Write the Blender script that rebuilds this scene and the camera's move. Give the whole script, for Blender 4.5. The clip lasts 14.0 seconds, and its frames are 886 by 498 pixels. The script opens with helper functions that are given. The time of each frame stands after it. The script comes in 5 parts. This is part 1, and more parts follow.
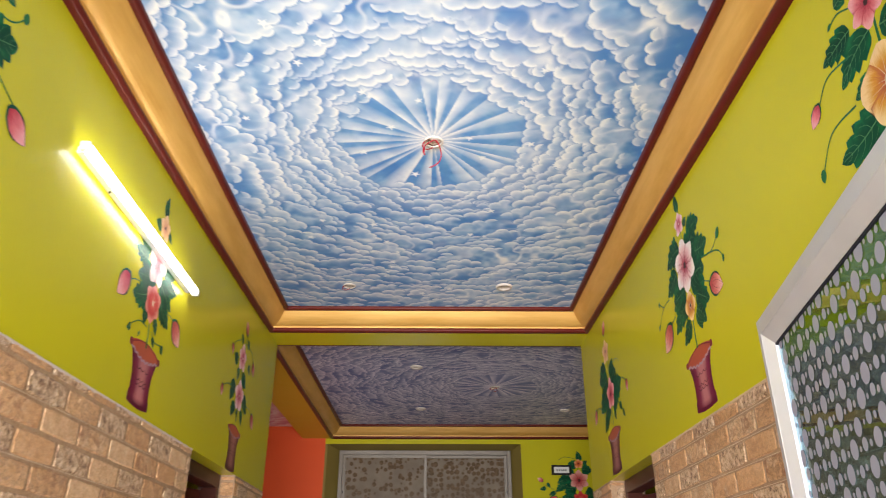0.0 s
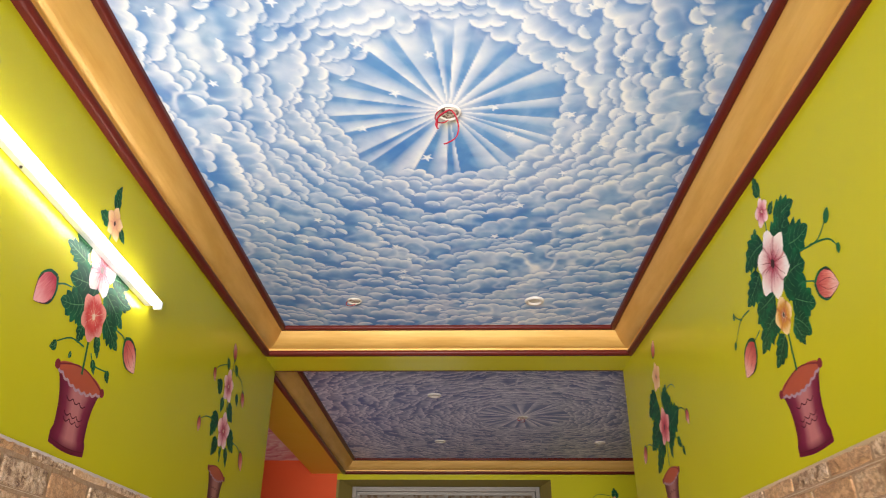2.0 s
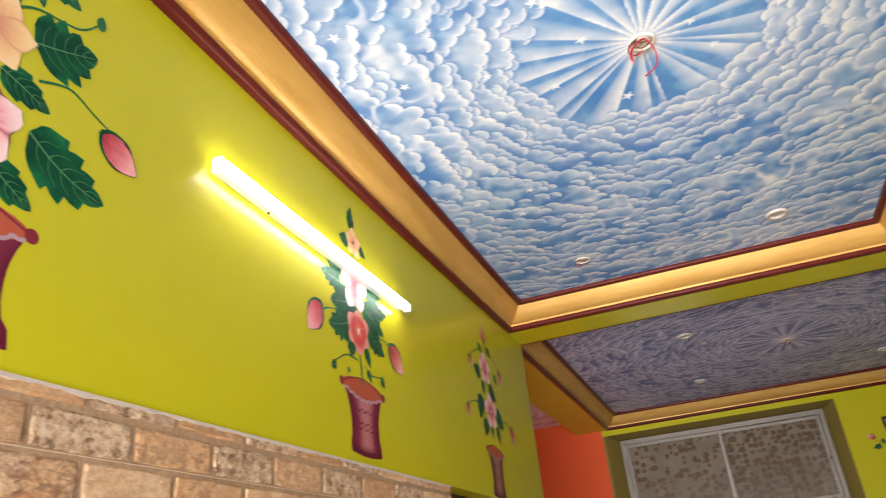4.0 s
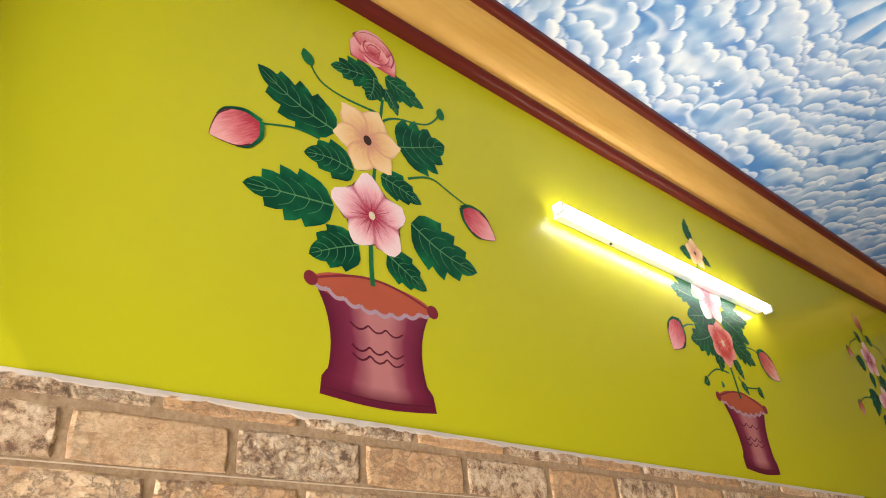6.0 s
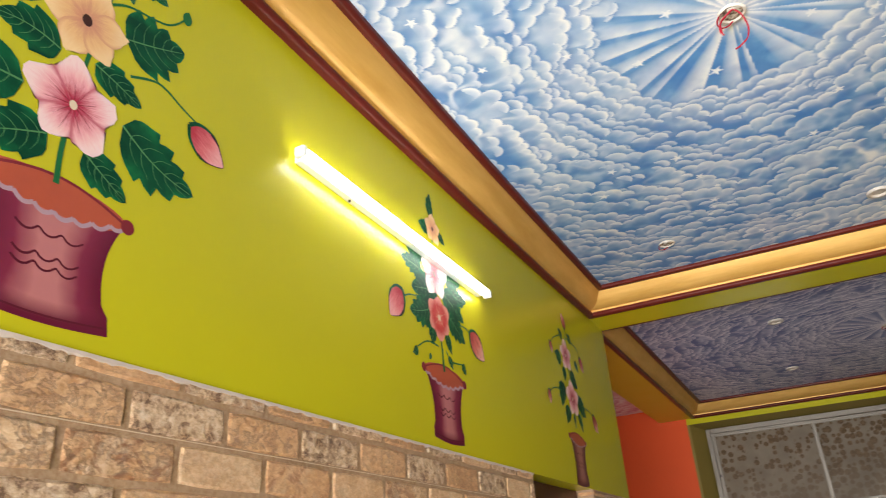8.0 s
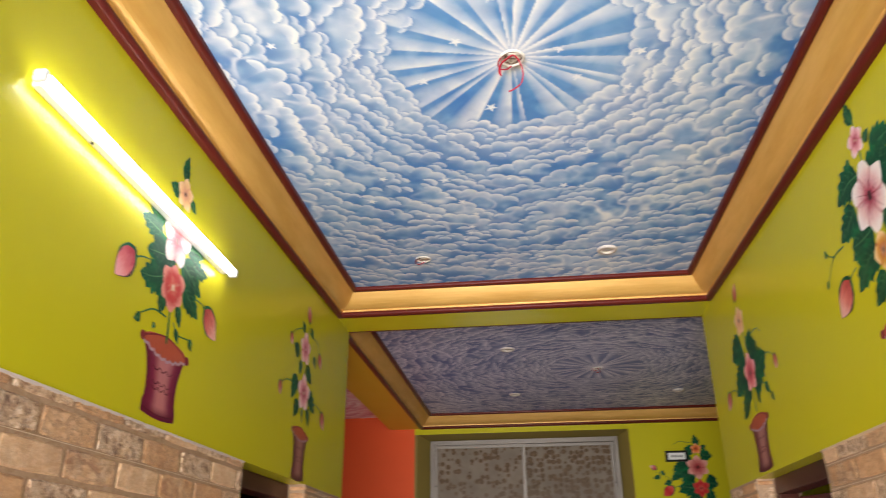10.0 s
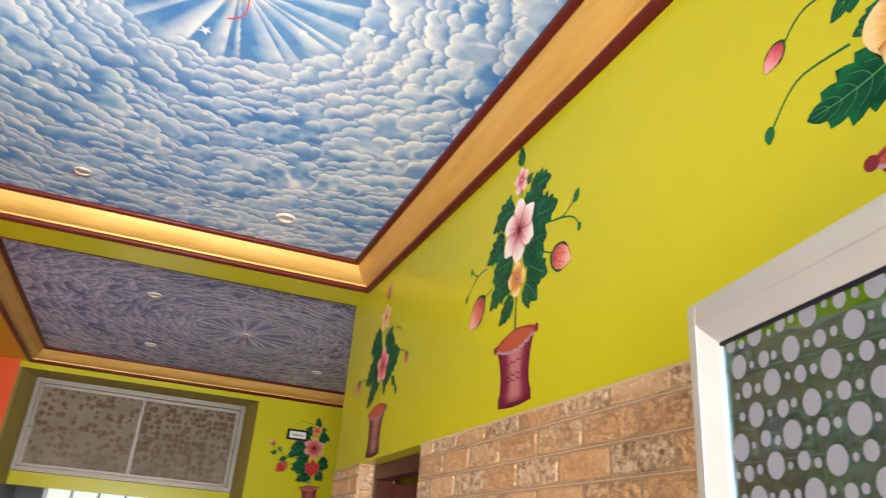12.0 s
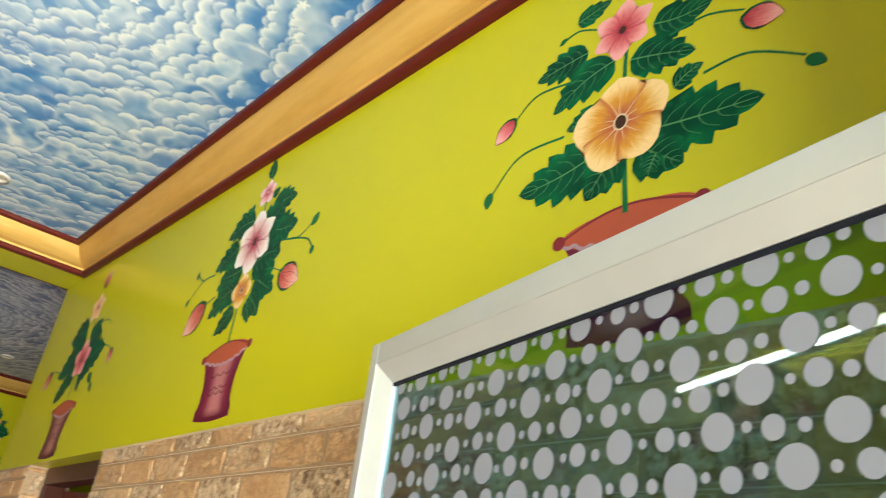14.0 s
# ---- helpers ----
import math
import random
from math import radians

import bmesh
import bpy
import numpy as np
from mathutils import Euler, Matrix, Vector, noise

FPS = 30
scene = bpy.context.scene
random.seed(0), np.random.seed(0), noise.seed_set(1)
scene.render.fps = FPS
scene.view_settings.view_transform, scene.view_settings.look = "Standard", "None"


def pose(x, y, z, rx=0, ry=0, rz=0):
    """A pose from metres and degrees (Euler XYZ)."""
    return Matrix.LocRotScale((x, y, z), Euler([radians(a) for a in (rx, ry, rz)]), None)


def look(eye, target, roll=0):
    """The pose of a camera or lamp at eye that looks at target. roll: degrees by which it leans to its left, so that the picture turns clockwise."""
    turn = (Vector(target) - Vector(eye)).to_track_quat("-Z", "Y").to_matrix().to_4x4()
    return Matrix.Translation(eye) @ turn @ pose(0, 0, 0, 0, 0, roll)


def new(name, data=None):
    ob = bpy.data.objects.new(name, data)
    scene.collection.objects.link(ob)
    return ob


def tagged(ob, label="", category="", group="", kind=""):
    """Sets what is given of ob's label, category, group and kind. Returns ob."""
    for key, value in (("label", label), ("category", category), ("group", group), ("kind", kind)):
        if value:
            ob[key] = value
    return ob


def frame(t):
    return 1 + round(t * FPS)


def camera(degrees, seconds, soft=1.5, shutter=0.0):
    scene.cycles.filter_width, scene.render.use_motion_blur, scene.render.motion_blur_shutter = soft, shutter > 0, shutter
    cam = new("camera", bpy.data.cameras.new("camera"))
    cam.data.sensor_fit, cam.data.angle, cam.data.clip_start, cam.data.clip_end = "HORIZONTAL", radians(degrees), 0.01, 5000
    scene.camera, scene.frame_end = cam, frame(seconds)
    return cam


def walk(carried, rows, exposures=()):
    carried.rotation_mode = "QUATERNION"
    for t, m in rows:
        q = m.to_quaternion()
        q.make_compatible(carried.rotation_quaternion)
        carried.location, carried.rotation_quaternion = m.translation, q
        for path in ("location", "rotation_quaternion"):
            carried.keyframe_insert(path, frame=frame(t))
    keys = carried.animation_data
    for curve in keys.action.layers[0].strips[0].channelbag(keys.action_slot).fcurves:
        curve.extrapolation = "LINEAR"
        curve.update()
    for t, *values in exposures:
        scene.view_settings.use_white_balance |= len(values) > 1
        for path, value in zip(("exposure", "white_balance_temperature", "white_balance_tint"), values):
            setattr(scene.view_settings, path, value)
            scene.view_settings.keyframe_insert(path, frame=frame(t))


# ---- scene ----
cam = camera(62.9, 14.0, soft=1.0, shutter=0.4)
PATH = [
    (0, (0.164, 0.121, 1.593), (0.183, 1.924, 2.457), -0.0),
    (0.5, (0.141, 0.273, 1.633), (0.257, 2.078, 2.486), -2.0),
    (1, (0.128, 0.396, 1.644), (0.214, 2.22, 2.458), -1.0),
    (1.5, (0.143, 0.581, 1.693), (0.18, 2.367, 2.593), -0.8),
    (2, (0.176, 0.748, 1.786), (0.138, 2.518, 2.714), 0.3),
    (2.2, (0.173, 0.768, 1.793), (0.104, 2.546, 2.707), 0.4),
    (4.3, (0.076, 0.756, 1.823), (-0.641, 2.41, 2.689), -6.8),
    (4.5, (0.069, 0.743, 1.829), (-0.734, 2.343, 2.72), -6.8),
    (5, (0.048, 0.698, 1.832), (-0.973, 2.138, 2.772), -6.0),
    (5.5, (0.036, 0.67, 1.844), (-1.148, 1.941, 2.835), -5.7),
    (6, (0.039, 0.657, 1.846), (-1.217, 1.869, 2.822), -5.6),
    (6.5, (0.048, 0.684, 1.844), (-1.15, 1.987, 2.775), -6.2),
    (7, (0.058, 0.715, 1.839), (-1.031, 2.13, 2.74), -6.1),
    (7.5, (0.063, 0.762, 1.832), (-0.868, 2.312, 2.688), -5.1),
    (7.7, (0.062, 0.768, 1.829), (-0.808, 2.357, 2.678), -4.6),
    (9.8, (0.139, 0.8, 1.808), (-0.165, 2.595, 2.635), -1.2),
    (10, (0.144, 0.799, 1.805), (-0.069, 2.611, 2.625), -0.5),
    (10.5, (0.153, 0.809, 1.796), (0.189, 2.629, 2.626), 0.3),
    (11, (0.164, 0.82, 1.785), (0.394, 2.629, 2.606), 1.3),
    (11.5, (0.172, 0.839, 1.786), (0.59, 2.61, 2.614), 3.1),
    (12, (0.19, 0.86, 1.781), (0.824, 2.584, 2.573), 4.7),
    (12.5, (0.207, 0.869, 1.779), (0.982, 2.54, 2.559), 6.3),
    (13, (0.226, 0.859, 1.781), (1.111, 2.458, 2.594), 6.9),
    (13.5, (0.253, 0.842, 1.788), (1.275, 2.337, 2.637), 7.0),
    (14, (0.261, 0.815, 1.792), (1.421, 2.168, 2.701), 7.2),
]
walk(cam, [(t, look(eye, target, roll)) for t, eye, target, roll in PATH],
     [(0.0, -0.12, 6500, 12), (4.5, 0.0, 6500, 12), (6.0, -0.12, 6500, 8), (7.5, -0.16, 6500, 8), (10.5, -0.12, 6500, 13), (11.5, 0.27, 6500, 12), (12.5, 0.20, 6500, 7), (14.0, 0.25, 6500, -6)])

XL, XR = -0.978, 1.215          # faces of the side walls of the hall
Y0, Y1, Y2 = 0.595, 4.88, 5.15  # near wall, beam front, beam back
YF = 8.63                       # far wall of the inner room
TOP = 3.373                     # ceiling
SILL = 2.216                    # top of the brick cladding

# ---------------------------------------------------------------- light
world = bpy.data.worlds.new("sky_world")
scene.world = world
world.use_nodes = True
wn = world.node_tree.nodes
sky = wn.new("ShaderNodeTexSky")
sky.sky_type, sky.sun_disc = "NISHITA", False
sky.sun_elevation, sky.sun_rotation = radians(50), radians(150)
world.node_tree.links.new(sky.outputs[0], wn["Background"].inputs[0])
wn["Background"].inputs[1].default_value = 0.15


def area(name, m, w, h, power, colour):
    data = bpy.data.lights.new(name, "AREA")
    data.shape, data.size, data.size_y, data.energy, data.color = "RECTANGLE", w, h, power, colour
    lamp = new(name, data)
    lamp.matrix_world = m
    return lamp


sun = new("sun", bpy.data.lights.new("sun", "SUN"))
sun.data.energy, sun.data.angle, sun.data.color = 3.0, radians(0.6), (1.0, 0.95, 0.88)
sun.matrix_world = look((3, -6, 9), (0, 0, 0))
# daylight through the entrance and kitchen window; an added fill for the left room
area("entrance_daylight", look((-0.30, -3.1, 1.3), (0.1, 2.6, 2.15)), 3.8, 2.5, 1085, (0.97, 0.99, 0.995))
area("left_room_daylight", look((-3.9, 7.0, 1.7), (-1.0, 7.4, 1.7)), 1.4, 1.3, 15, (1.0, 0.97, 0.93))
area("kitchen_daylight", look((-0.2, 11.25, 1.6), (0.0, 8.0, 1.6)), 1.2, 1.0, 4, (0.97, 0.99, 1.0))

# ---------------------------------------------------------------- materials


class Mat:
    """A node material; call methods to wire colours, bumps and roughness."""

    def __init__(self, name, rough=0.5, metal=0.0):
        self.m = bpy.data.materials.new(name)
        self.m.use_nodes = True
        self.t = self.m.node_tree
        self.b = self.t.nodes["Principled BSDF"]
        self.b.inputs["Roughness"].default_value = rough
        self.b.inputs["Metallic"].default_value = metal
        self.co = self.t.nodes.new("ShaderNodeTexCoord")

    def link(self, a, b):
        self.t.links.new(a, b)

    def mapped(self, scale=(1, 1, 1), out="Object"):
        n = self.t.nodes.new("ShaderNodeMapping")
        n.inputs["Scale"].default_value = scale
        self.link(self.co.outputs[out], n.inputs[0])
        return n.outputs[0]

    def noise(self, scale, detail=4, rough=0.55, at=None, distort=0.0):
        n = self.t.nodes.new("ShaderNodeTexNoise")
        n.inputs["Scale"].default_value, n.inputs["Detail"].default_value = scale, detail
        n.inputs["Roughness"].default_value, n.inputs["Distortion"].default_value = rough, distort
        self.link(at or self.co.outputs["Object"], n.inputs["Vector"])
        return n.outputs[0]

    def ramp(self, fac, *stops):
        n = self.t.nodes.new("ShaderNodeValToRGB")
        e = n.color_ramp.elements
        while len(e) < len(stops):
            e.new(0.5)
        for el, (p, c) in zip(e, stops):
            el.position = p
            el.color = (*c, 1) if isinstance(c, tuple) else (c, c, c, 1)
        self.link(fac, n.inputs[0])
        return n.outputs[0]

    def mix(self, fac, a, b, mode="MIX"):
        n = self.t.nodes.new("ShaderNodeMix")
        n.data_type, n.blend_type = "RGBA", mode
        for k, v in ((0, fac), (6, a), (7, b)):
            if isinstance(v, (int, float)):
                n.inputs[k].default_value = v
            elif isinstance(v, tuple):
                n.inputs[k].default_value = (*v, 1)
            else:
                self.link(v, n.inputs[k])
        return n.outputs[2]

    def math(self, op, a, b=0.0):
        n = self.t.nodes.new("ShaderNodeMath")
        n.operation = op
        for k, v in ((0, a), (1, b)):
            if isinstance(v, (int, float)):
                n.inputs[k].default_value = v
            else:
                self.link(v, n.inputs[k])
        return n.outputs[0]

    def uv(self):
        n = self.t.nodes.new("ShaderNodeSeparateXYZ")
        self.link(self.co.outputs["UV"], n.inputs[0])
        return n.outputs[0], n.outputs[1]

    def colour(self, c):
        if isinstance(c, tuple):
            self.b.inputs["Base Color"].default_value = (*c, 1)
        else:
            self.link(c, self.b.inputs["Base Color"])
        return self

    def rough(self, c):
        self.link(c, self.b.inputs["Roughness"])
        return self

    def bump(self, h, strength=0.2, dist=0.01):
        n = self.t.nodes.new("ShaderNodeBump")
        n.inputs["Strength"].default_value, n.inputs["Distance"].default_value = strength, dist
        self.link(h, n.inputs["Height"])
        self.link(n.outputs[0], self.b.inputs["Normal"])
        return self


def paint(name, colour, rough=0.35, var=0.10, bump=0.12, gloss=0.14):
    """Enamel wall paint: broad unevenness, fine roller grain."""
    k = Mat(name, rough)
    dark = tuple(c * (1 - var) for c in colour)
    lite = tuple(min(1, c * (1 + var * 0.6)) for c in colour)
    broad = k.noise(1.3, 5)
    k.colour(k.mix(k.noise(38, 3), k.ramp(broad, (0.3, dark), (0.7, lite)), colour))
    k.rough(k.ramp(k.noise(5, 3), (0.3, rough * 0.95), (0.7, rough * 1.06)))
    k.bump(k.noise(420, 2), bump, 0.002)
    k.b.inputs["Specular IOR Level"].default_value = gloss
    return k.m


LIME = paint("lime_enamel", (0.512, 0.457, 0.013), 0.25, 0.04, 0.02, 0.17)
# olive brown in place of lime, its dark colour standing for the recess's shade
OLIVE_SHADE = paint("olive_brown_shade", (0.24, 0.175, 0.045), 0.45, 0.15)
OCHRE = paint("ochre_tone", (0.62, 0.38, 0.03), 0.35)
ORANGE_WALL = paint("orange_paint", (0.74, 0.098, 0.027), 0.5)
def make_gold():
    k = Mat("gold_paint", 0.40, 0.28)
    brush = k.noise(3.0, 4, 0.6, k.mapped((1.0, 1.0, 9.0)))
    k.colour(k.ramp(brush, (0.35, (0.62, 0.335, 0.075)), (0.65, (0.71, 0.405, 0.110))))
    k.rough(k.ramp(k.noise(9, 4), (0.3, 0.38), (0.7, 0.50))).bump(k.noise(160, 3), 0.06, 0.002)
    return k.m


GOLD_PAINT = make_gold()
MAROON = paint("maroon_paint", (0.105, 0.014, 0.010), 0.30, 0.2)
WHITE_PAINT = paint("white_plaster", (0.72, 0.71, 0.68), 0.6)
DOOR_WOOD = paint("brown_door_paint", (0.065, 0.020, 0.014), 0.3, 0.3)
LEAF_WOOD = paint("red_brown_door", (0.085, 0.020, 0.014), 0.3, 0.3)


def make_floor():
    k = Mat("floor_tile", 0.25)
    n = k.t.nodes.new("ShaderNodeTexBrick")
    n.offset, n.inputs["Scale"].default_value = 0.0, 1.0
    n.inputs["Mortar Size"].default_value = 0.003
    n.inputs["Brick Width"].default_value, n.inputs["Row Height"].default_value = 0.6, 0.6
    n.inputs["Color1"].default_value, n.inputs["Color2"].default_value = (0.62, 0.56, 0.47, 1), (0.58, 0.52, 0.43, 1)
    n.inputs["Mortar"].default_value = (0.2, 0.18, 0.16, 1)
    k.link(k.co.outputs["Object"], n.inputs["Vector"])
    k.colour(k.mix(0.5, n.outputs[0], k.ramp(k.noise(6), (0.3, (0.55, 0.5, 0.42)), (0.7, (0.68, 0.62, 0.53)))))
    return k.m


def make_ground():
    k = Mat("outdoor_concrete", 0.9)
    k.colour(k.ramp(k.noise(2.5, 6), (0.3, (0.24, 0.23, 0.21)), (0.7, (0.36, 0.34, 0.31)))).bump(k.noise(60), 0.3)
    return k.m


def make_brick(kind):
    """Cast-stone brick faces: tan, grey pitted and rusty ones; with no kind a mixture."""
    k = Mat((kind or "mixed") + "_stone_brick", 0.55)
    if kind:
        rnd = k.t.nodes.new("ShaderNodeObjectInfo").outputs["Random"]
    else:
        rnd = k.t.nodes.new("ShaderNodeNewGeometry").outputs["Random Per Island"]
    rnd2 = k.math("FRACT", k.math("MULTIPLY", rnd, 7.31))
    shift = k.t.nodes.new("ShaderNodeVectorMath")
    shift.operation = "ADD"
    k.link(k.co.outputs["Object"], shift.inputs[0])
    grow = k.t.nodes.new("ShaderNodeCombineXYZ")
    k.link(k.math("MULTIPLY", rnd, 31.0), grow.inputs[0])
    k.link(k.math("MULTIPLY", rnd2, 17.0), grow.inputs[1])
    k.link(grow.outputs[0], shift.inputs[1])
    at = shift.outputs[0]
    flat = k.t.nodes.new("ShaderNodeMapping")
    flat.inputs["Scale"].default_value = (0.9, 1.15, 1.0)
    k.link(at, flat.inputs[0])
    broad, fine = k.noise(14, 6, 0.6, at, 0.5), k.noise(85, 10, 0.75, flat.outputs[0], 0.5)
    pits = k.noise(44, 12, 0.74, at, 0.3)
    crack = k.ramp(k.noise(30, 12, 0.72, flat.outputs[0], 0.3), (0.47, 0.0), (0.50, 1.0), (0.53, 0.0))
    worn = k.ramp(k.math("FRACT", k.math("MULTIPLY", rnd, 13.7)), (0.3, 0.25), (0.6, 0.55))
    smooth = k.mix(0.5, k.ramp(broad, (0.36, (0.581, 0.284, 0.121)), (0.5, (0.708, 0.378, 0.177)), (0.64, (0.814, 0.492, 0.261))),
                   k.ramp(fine, (0.44, (0.528, 0.261, 0.110)), (0.56, (0.775, 0.473, 0.257))))
    cream = k.mix(0.5, k.ramp(broad, (0.36, (0.633, 0.355, 0.174)), (0.5, (0.810, 0.501, 0.282)), (0.64, (0.853, 0.647, 0.413))),
                  k.ramp(fine, (0.44, (0.581, 0.327, 0.163)), (0.56, (0.853, 0.625, 0.413))))
    grey = k.ramp(pits, (0.40, (0.156, 0.078, 0.042)), (0.46, (0.504, 0.303, 0.174)), (0.53, (0.727, 0.501, 0.320)), (0.62, (0.845, 0.647, 0.470)))
    kind_a = k.ramp(rnd, (0.0, 0.0), (0.50, 0.0), (0.85, 0.8))
    patch = k.ramp(k.noise(9, 4, 0.6, at, 0.8), (0.48, 0.0), (0.60, 0.6))
    kind_b = {"tan": 0.0, "grey": 0.95, "rusty": patch}.get(kind) if kind else k.ramp(rnd, (0.0, 0.0), (0.60, 0.0), (0.64, 1.0))
    col = k.mix(kind_b, k.mix(kind_a, smooth, cream), grey)
    col = k.mix(k.math("MULTIPLY", crack, worn), col, (0.214, 0.098, 0.045))
    rust = k.ramp(k.noise(14, 6, 0.7, at, 1.5), (0.52, 0.0), (0.60, 0.70))
    col = k.mix(k.math("MULTIPLY", rust, 0.9 if kind == "rusty" else k.math("MULTIPLY", rnd2, 0.6)), col, (0.321, 0.112, 0.040))
    k.colour(col)
    h = k.mix(kind_b, k.mix(0.45, fine, k.noise(210, 8, 0.7, flat.outputs[0], 0.4)), pits)
    k.bump(k.mix(k.math("MULTIPLY", crack, k.math("MULTIPLY", worn, 0.9)), h, (0.000, 0.000, 0.000)), 1.0, 0.007)
    k.rough(k.ramp(fine, (0.3, 0.42), (0.7, 0.68)))
    return k.m


def make_mortar():
    k = Mat("sand_mortar", 0.8)
    k.colour(k.mix(0.5, k.ramp(k.noise(6, 5), (0.3, (0.33, 0.19, 0.10)), (0.7, (0.44, 0.275, 0.165))),
                   k.ramp(k.noise(110, 4), (0.35, (0.26, 0.14, 0.07)), (0.65, (0.50, 0.335, 0.215)))))
    k.bump(k.noise(160, 5, 0.7), 0.6, 0.004)
    return k.m


BRICKS = {kind: make_brick(kind) for kind in ("tan", "grey", "rusty")}
BRICK_JOINED, MORTAR = make_brick(None), make_mortar()
FLOOR, GROUND = make_floor(), make_ground()


def make_sky(tag, deep, mid, pale, white):
    """Airbrushed sky: the painted layer "sky" holds cloud white in red and shade blue in green."""
    k = Mat(tag + "_sky_paint", 0.55)
    layer = k.t.nodes.new("ShaderNodeAttribute")
    layer.attribute_name = "sky"
    split = k.t.nodes.new("ShaderNodeSeparateColor")
    k.link(layer.outputs["Color"], split.inputs[0])
    drift = k.mix(0.4, k.noise(1.7, 4, 0.5, None, 0.5), k.noise(9, 3, 0.5, None, 0.8))
    ground = k.ramp(drift, (0.36, deep), (0.49, mid), (0.66, pale))
    shaded = k.mix(split.outputs[1], ground, deep)
    spray = k.ramp(k.noise(55, 4, 0.6), (0.3, 0.90), (0.6, 1.0))
    k.colour(k.mix(k.math("MULTIPLY", split.outputs[0], spray), shaded, white))
    k.bump(k.noise(300, 2), 0.08, 0.003)
    return k.m


BLUE_SKY = make_sky("blue", (0.052, 0.185, 0.48), (0.115, 0.285, 0.56), (0.30, 0.45, 0.66), (0.81, 0.80, 0.82))
# darker and more violet than BLUE_SKY: the inner room's dim light in the colours
DIM_SKY = make_sky("violet", (0.10, 0.13, 0.34), (0.17, 0.20, 0.42), (0.32, 0.33, 0.50), (0.80, 0.75, 0.84))
PINK_SKY = make_sky("pink", (0.55, 0.14, 0.24), (0.68, 0.28, 0.36), (0.78, 0.52, 0.56), (0.86, 0.78, 0.78))

# paint of the murals: centre, body and edge of a petal
TONES = {
    "PINK": ((0.42, 0.03, 0.07), (0.80, 0.36, 0.40), (0.86, 0.60, 0.60)),
    "PEACH": ((0.62, 0.27, 0.17), (0.78, 0.45, 0.22), (0.84, 0.56, 0.30)),
    "ROSE": ((0.42, 0.035, 0.06), (0.66, 0.16, 0.18), (0.80, 0.36, 0.36)),
    "WHITE": ((0.40, 0.045, 0.085), (0.76, 0.46, 0.46), (0.86, 0.74, 0.71)),
    "RED": ((0.62, 0.10, 0.08), (0.50, 0.035, 0.035), (0.70, 0.27, 0.23)),
    "GOLD": ((0.42, 0.10, 0.05), (0.63, 0.28, 0.035), (0.84, 0.57, 0.28)),
    "CORAL": ((0.40, 0.05, 0.05), (0.62, 0.16, 0.13), (0.78, 0.40, 0.33)),
    "SCARLET": ((0.60, 0.09, 0.07), (0.48, 0.02, 0.02), (0.56, 0.055, 0.045)),
    "SALMON": ((0.36, 0.035, 0.04), (0.58, 0.17, 0.145), (0.70, 0.33, 0.28)),
    "ORANGE": ((0.50, 0.06, 0.03), (0.76, 0.22, 0.05), (0.82, 0.36, 0.16)),
}


def make_petal(name, tones):
    k = Mat(name.lower() + "_petal_paint", 0.4)
    k.b.inputs["Specular IOR Level"].default_value = 0.08
    u, v = k.uv()
    streak = k.noise(1.0, 3, 0.6, k.mapped((3, 26, 1), "UV"))
    f = k.math("ADD", u, k.math("MULTIPLY", k.math("SUBTRACT", streak, 0.5), 0.75))
    col = k.ramp(f, (0.12, tones[0]), (0.46, tones[1]), (0.86, tones[2]))
    rim = k.ramp(k.math("ABSOLUTE", k.math("SUBTRACT", v, 0.5)), (0.37, 0.0), (0.5, 1.0))
    k.colour(k.mix(rim, col, tuple(0.75 * a + 0.25 * b for a, b in zip(tones[0], tones[1]))))
    return k.m


PETALS = {n: make_petal(n, t) for n, t in TONES.items()}
PINK, PEACH, ROSE, WHITE, RED, GOLD, CORAL, ORANGE, GREEN = "PINK", "PEACH", "ROSE", "WHITE", "RED", "GOLD", "CORAL", "ORANGE", "GREEN"


def make_leaf():
    k = Mat("leaf_paint", 0.4)
    k.b.inputs["Specular IOR Level"].default_value = 0.08
    u, v = k.uv()
    n = k.noise(7, 3, 0.5)
    edge = k.ramp(k.math("ABSOLUTE", k.math("SUBTRACT", v, 0.5)), (0.10, 0.0), (0.48, 1.0))
    body = k.ramp(n, (0.35, (0.002, 0.034, 0.017)), (0.65, (0.004, 0.066, 0.028)))
    k.colour(k.mix(k.math("MULTIPLY", edge, k.ramp(k.noise(16, 3), (0.42, 0.0), (0.62, 0.9))), body, (0.010, 0.150, 0.050)))
    return k.m


def make_pot(name, edge, mid, lite):
    k = Mat(name + "_pot_paint", 0.4)
    k.b.inputs["Specular IOR Level"].default_value = 0.2
    u, v = k.uv()
    wob = k.math("ADD", u, k.math("MULTIPLY", k.math("SUBTRACT", k.noise(9, 3), 0.5), 0.16))
    body = k.ramp(wob, (0.04, edge), (0.24, mid), (0.42, lite), (0.62, lite), (0.80, mid), (0.97, edge))
    low = k.ramp(v, (0.05, 1.0), (0.2, 0.0))
    k.colour(k.mix(low, body, edge))
    return k.m


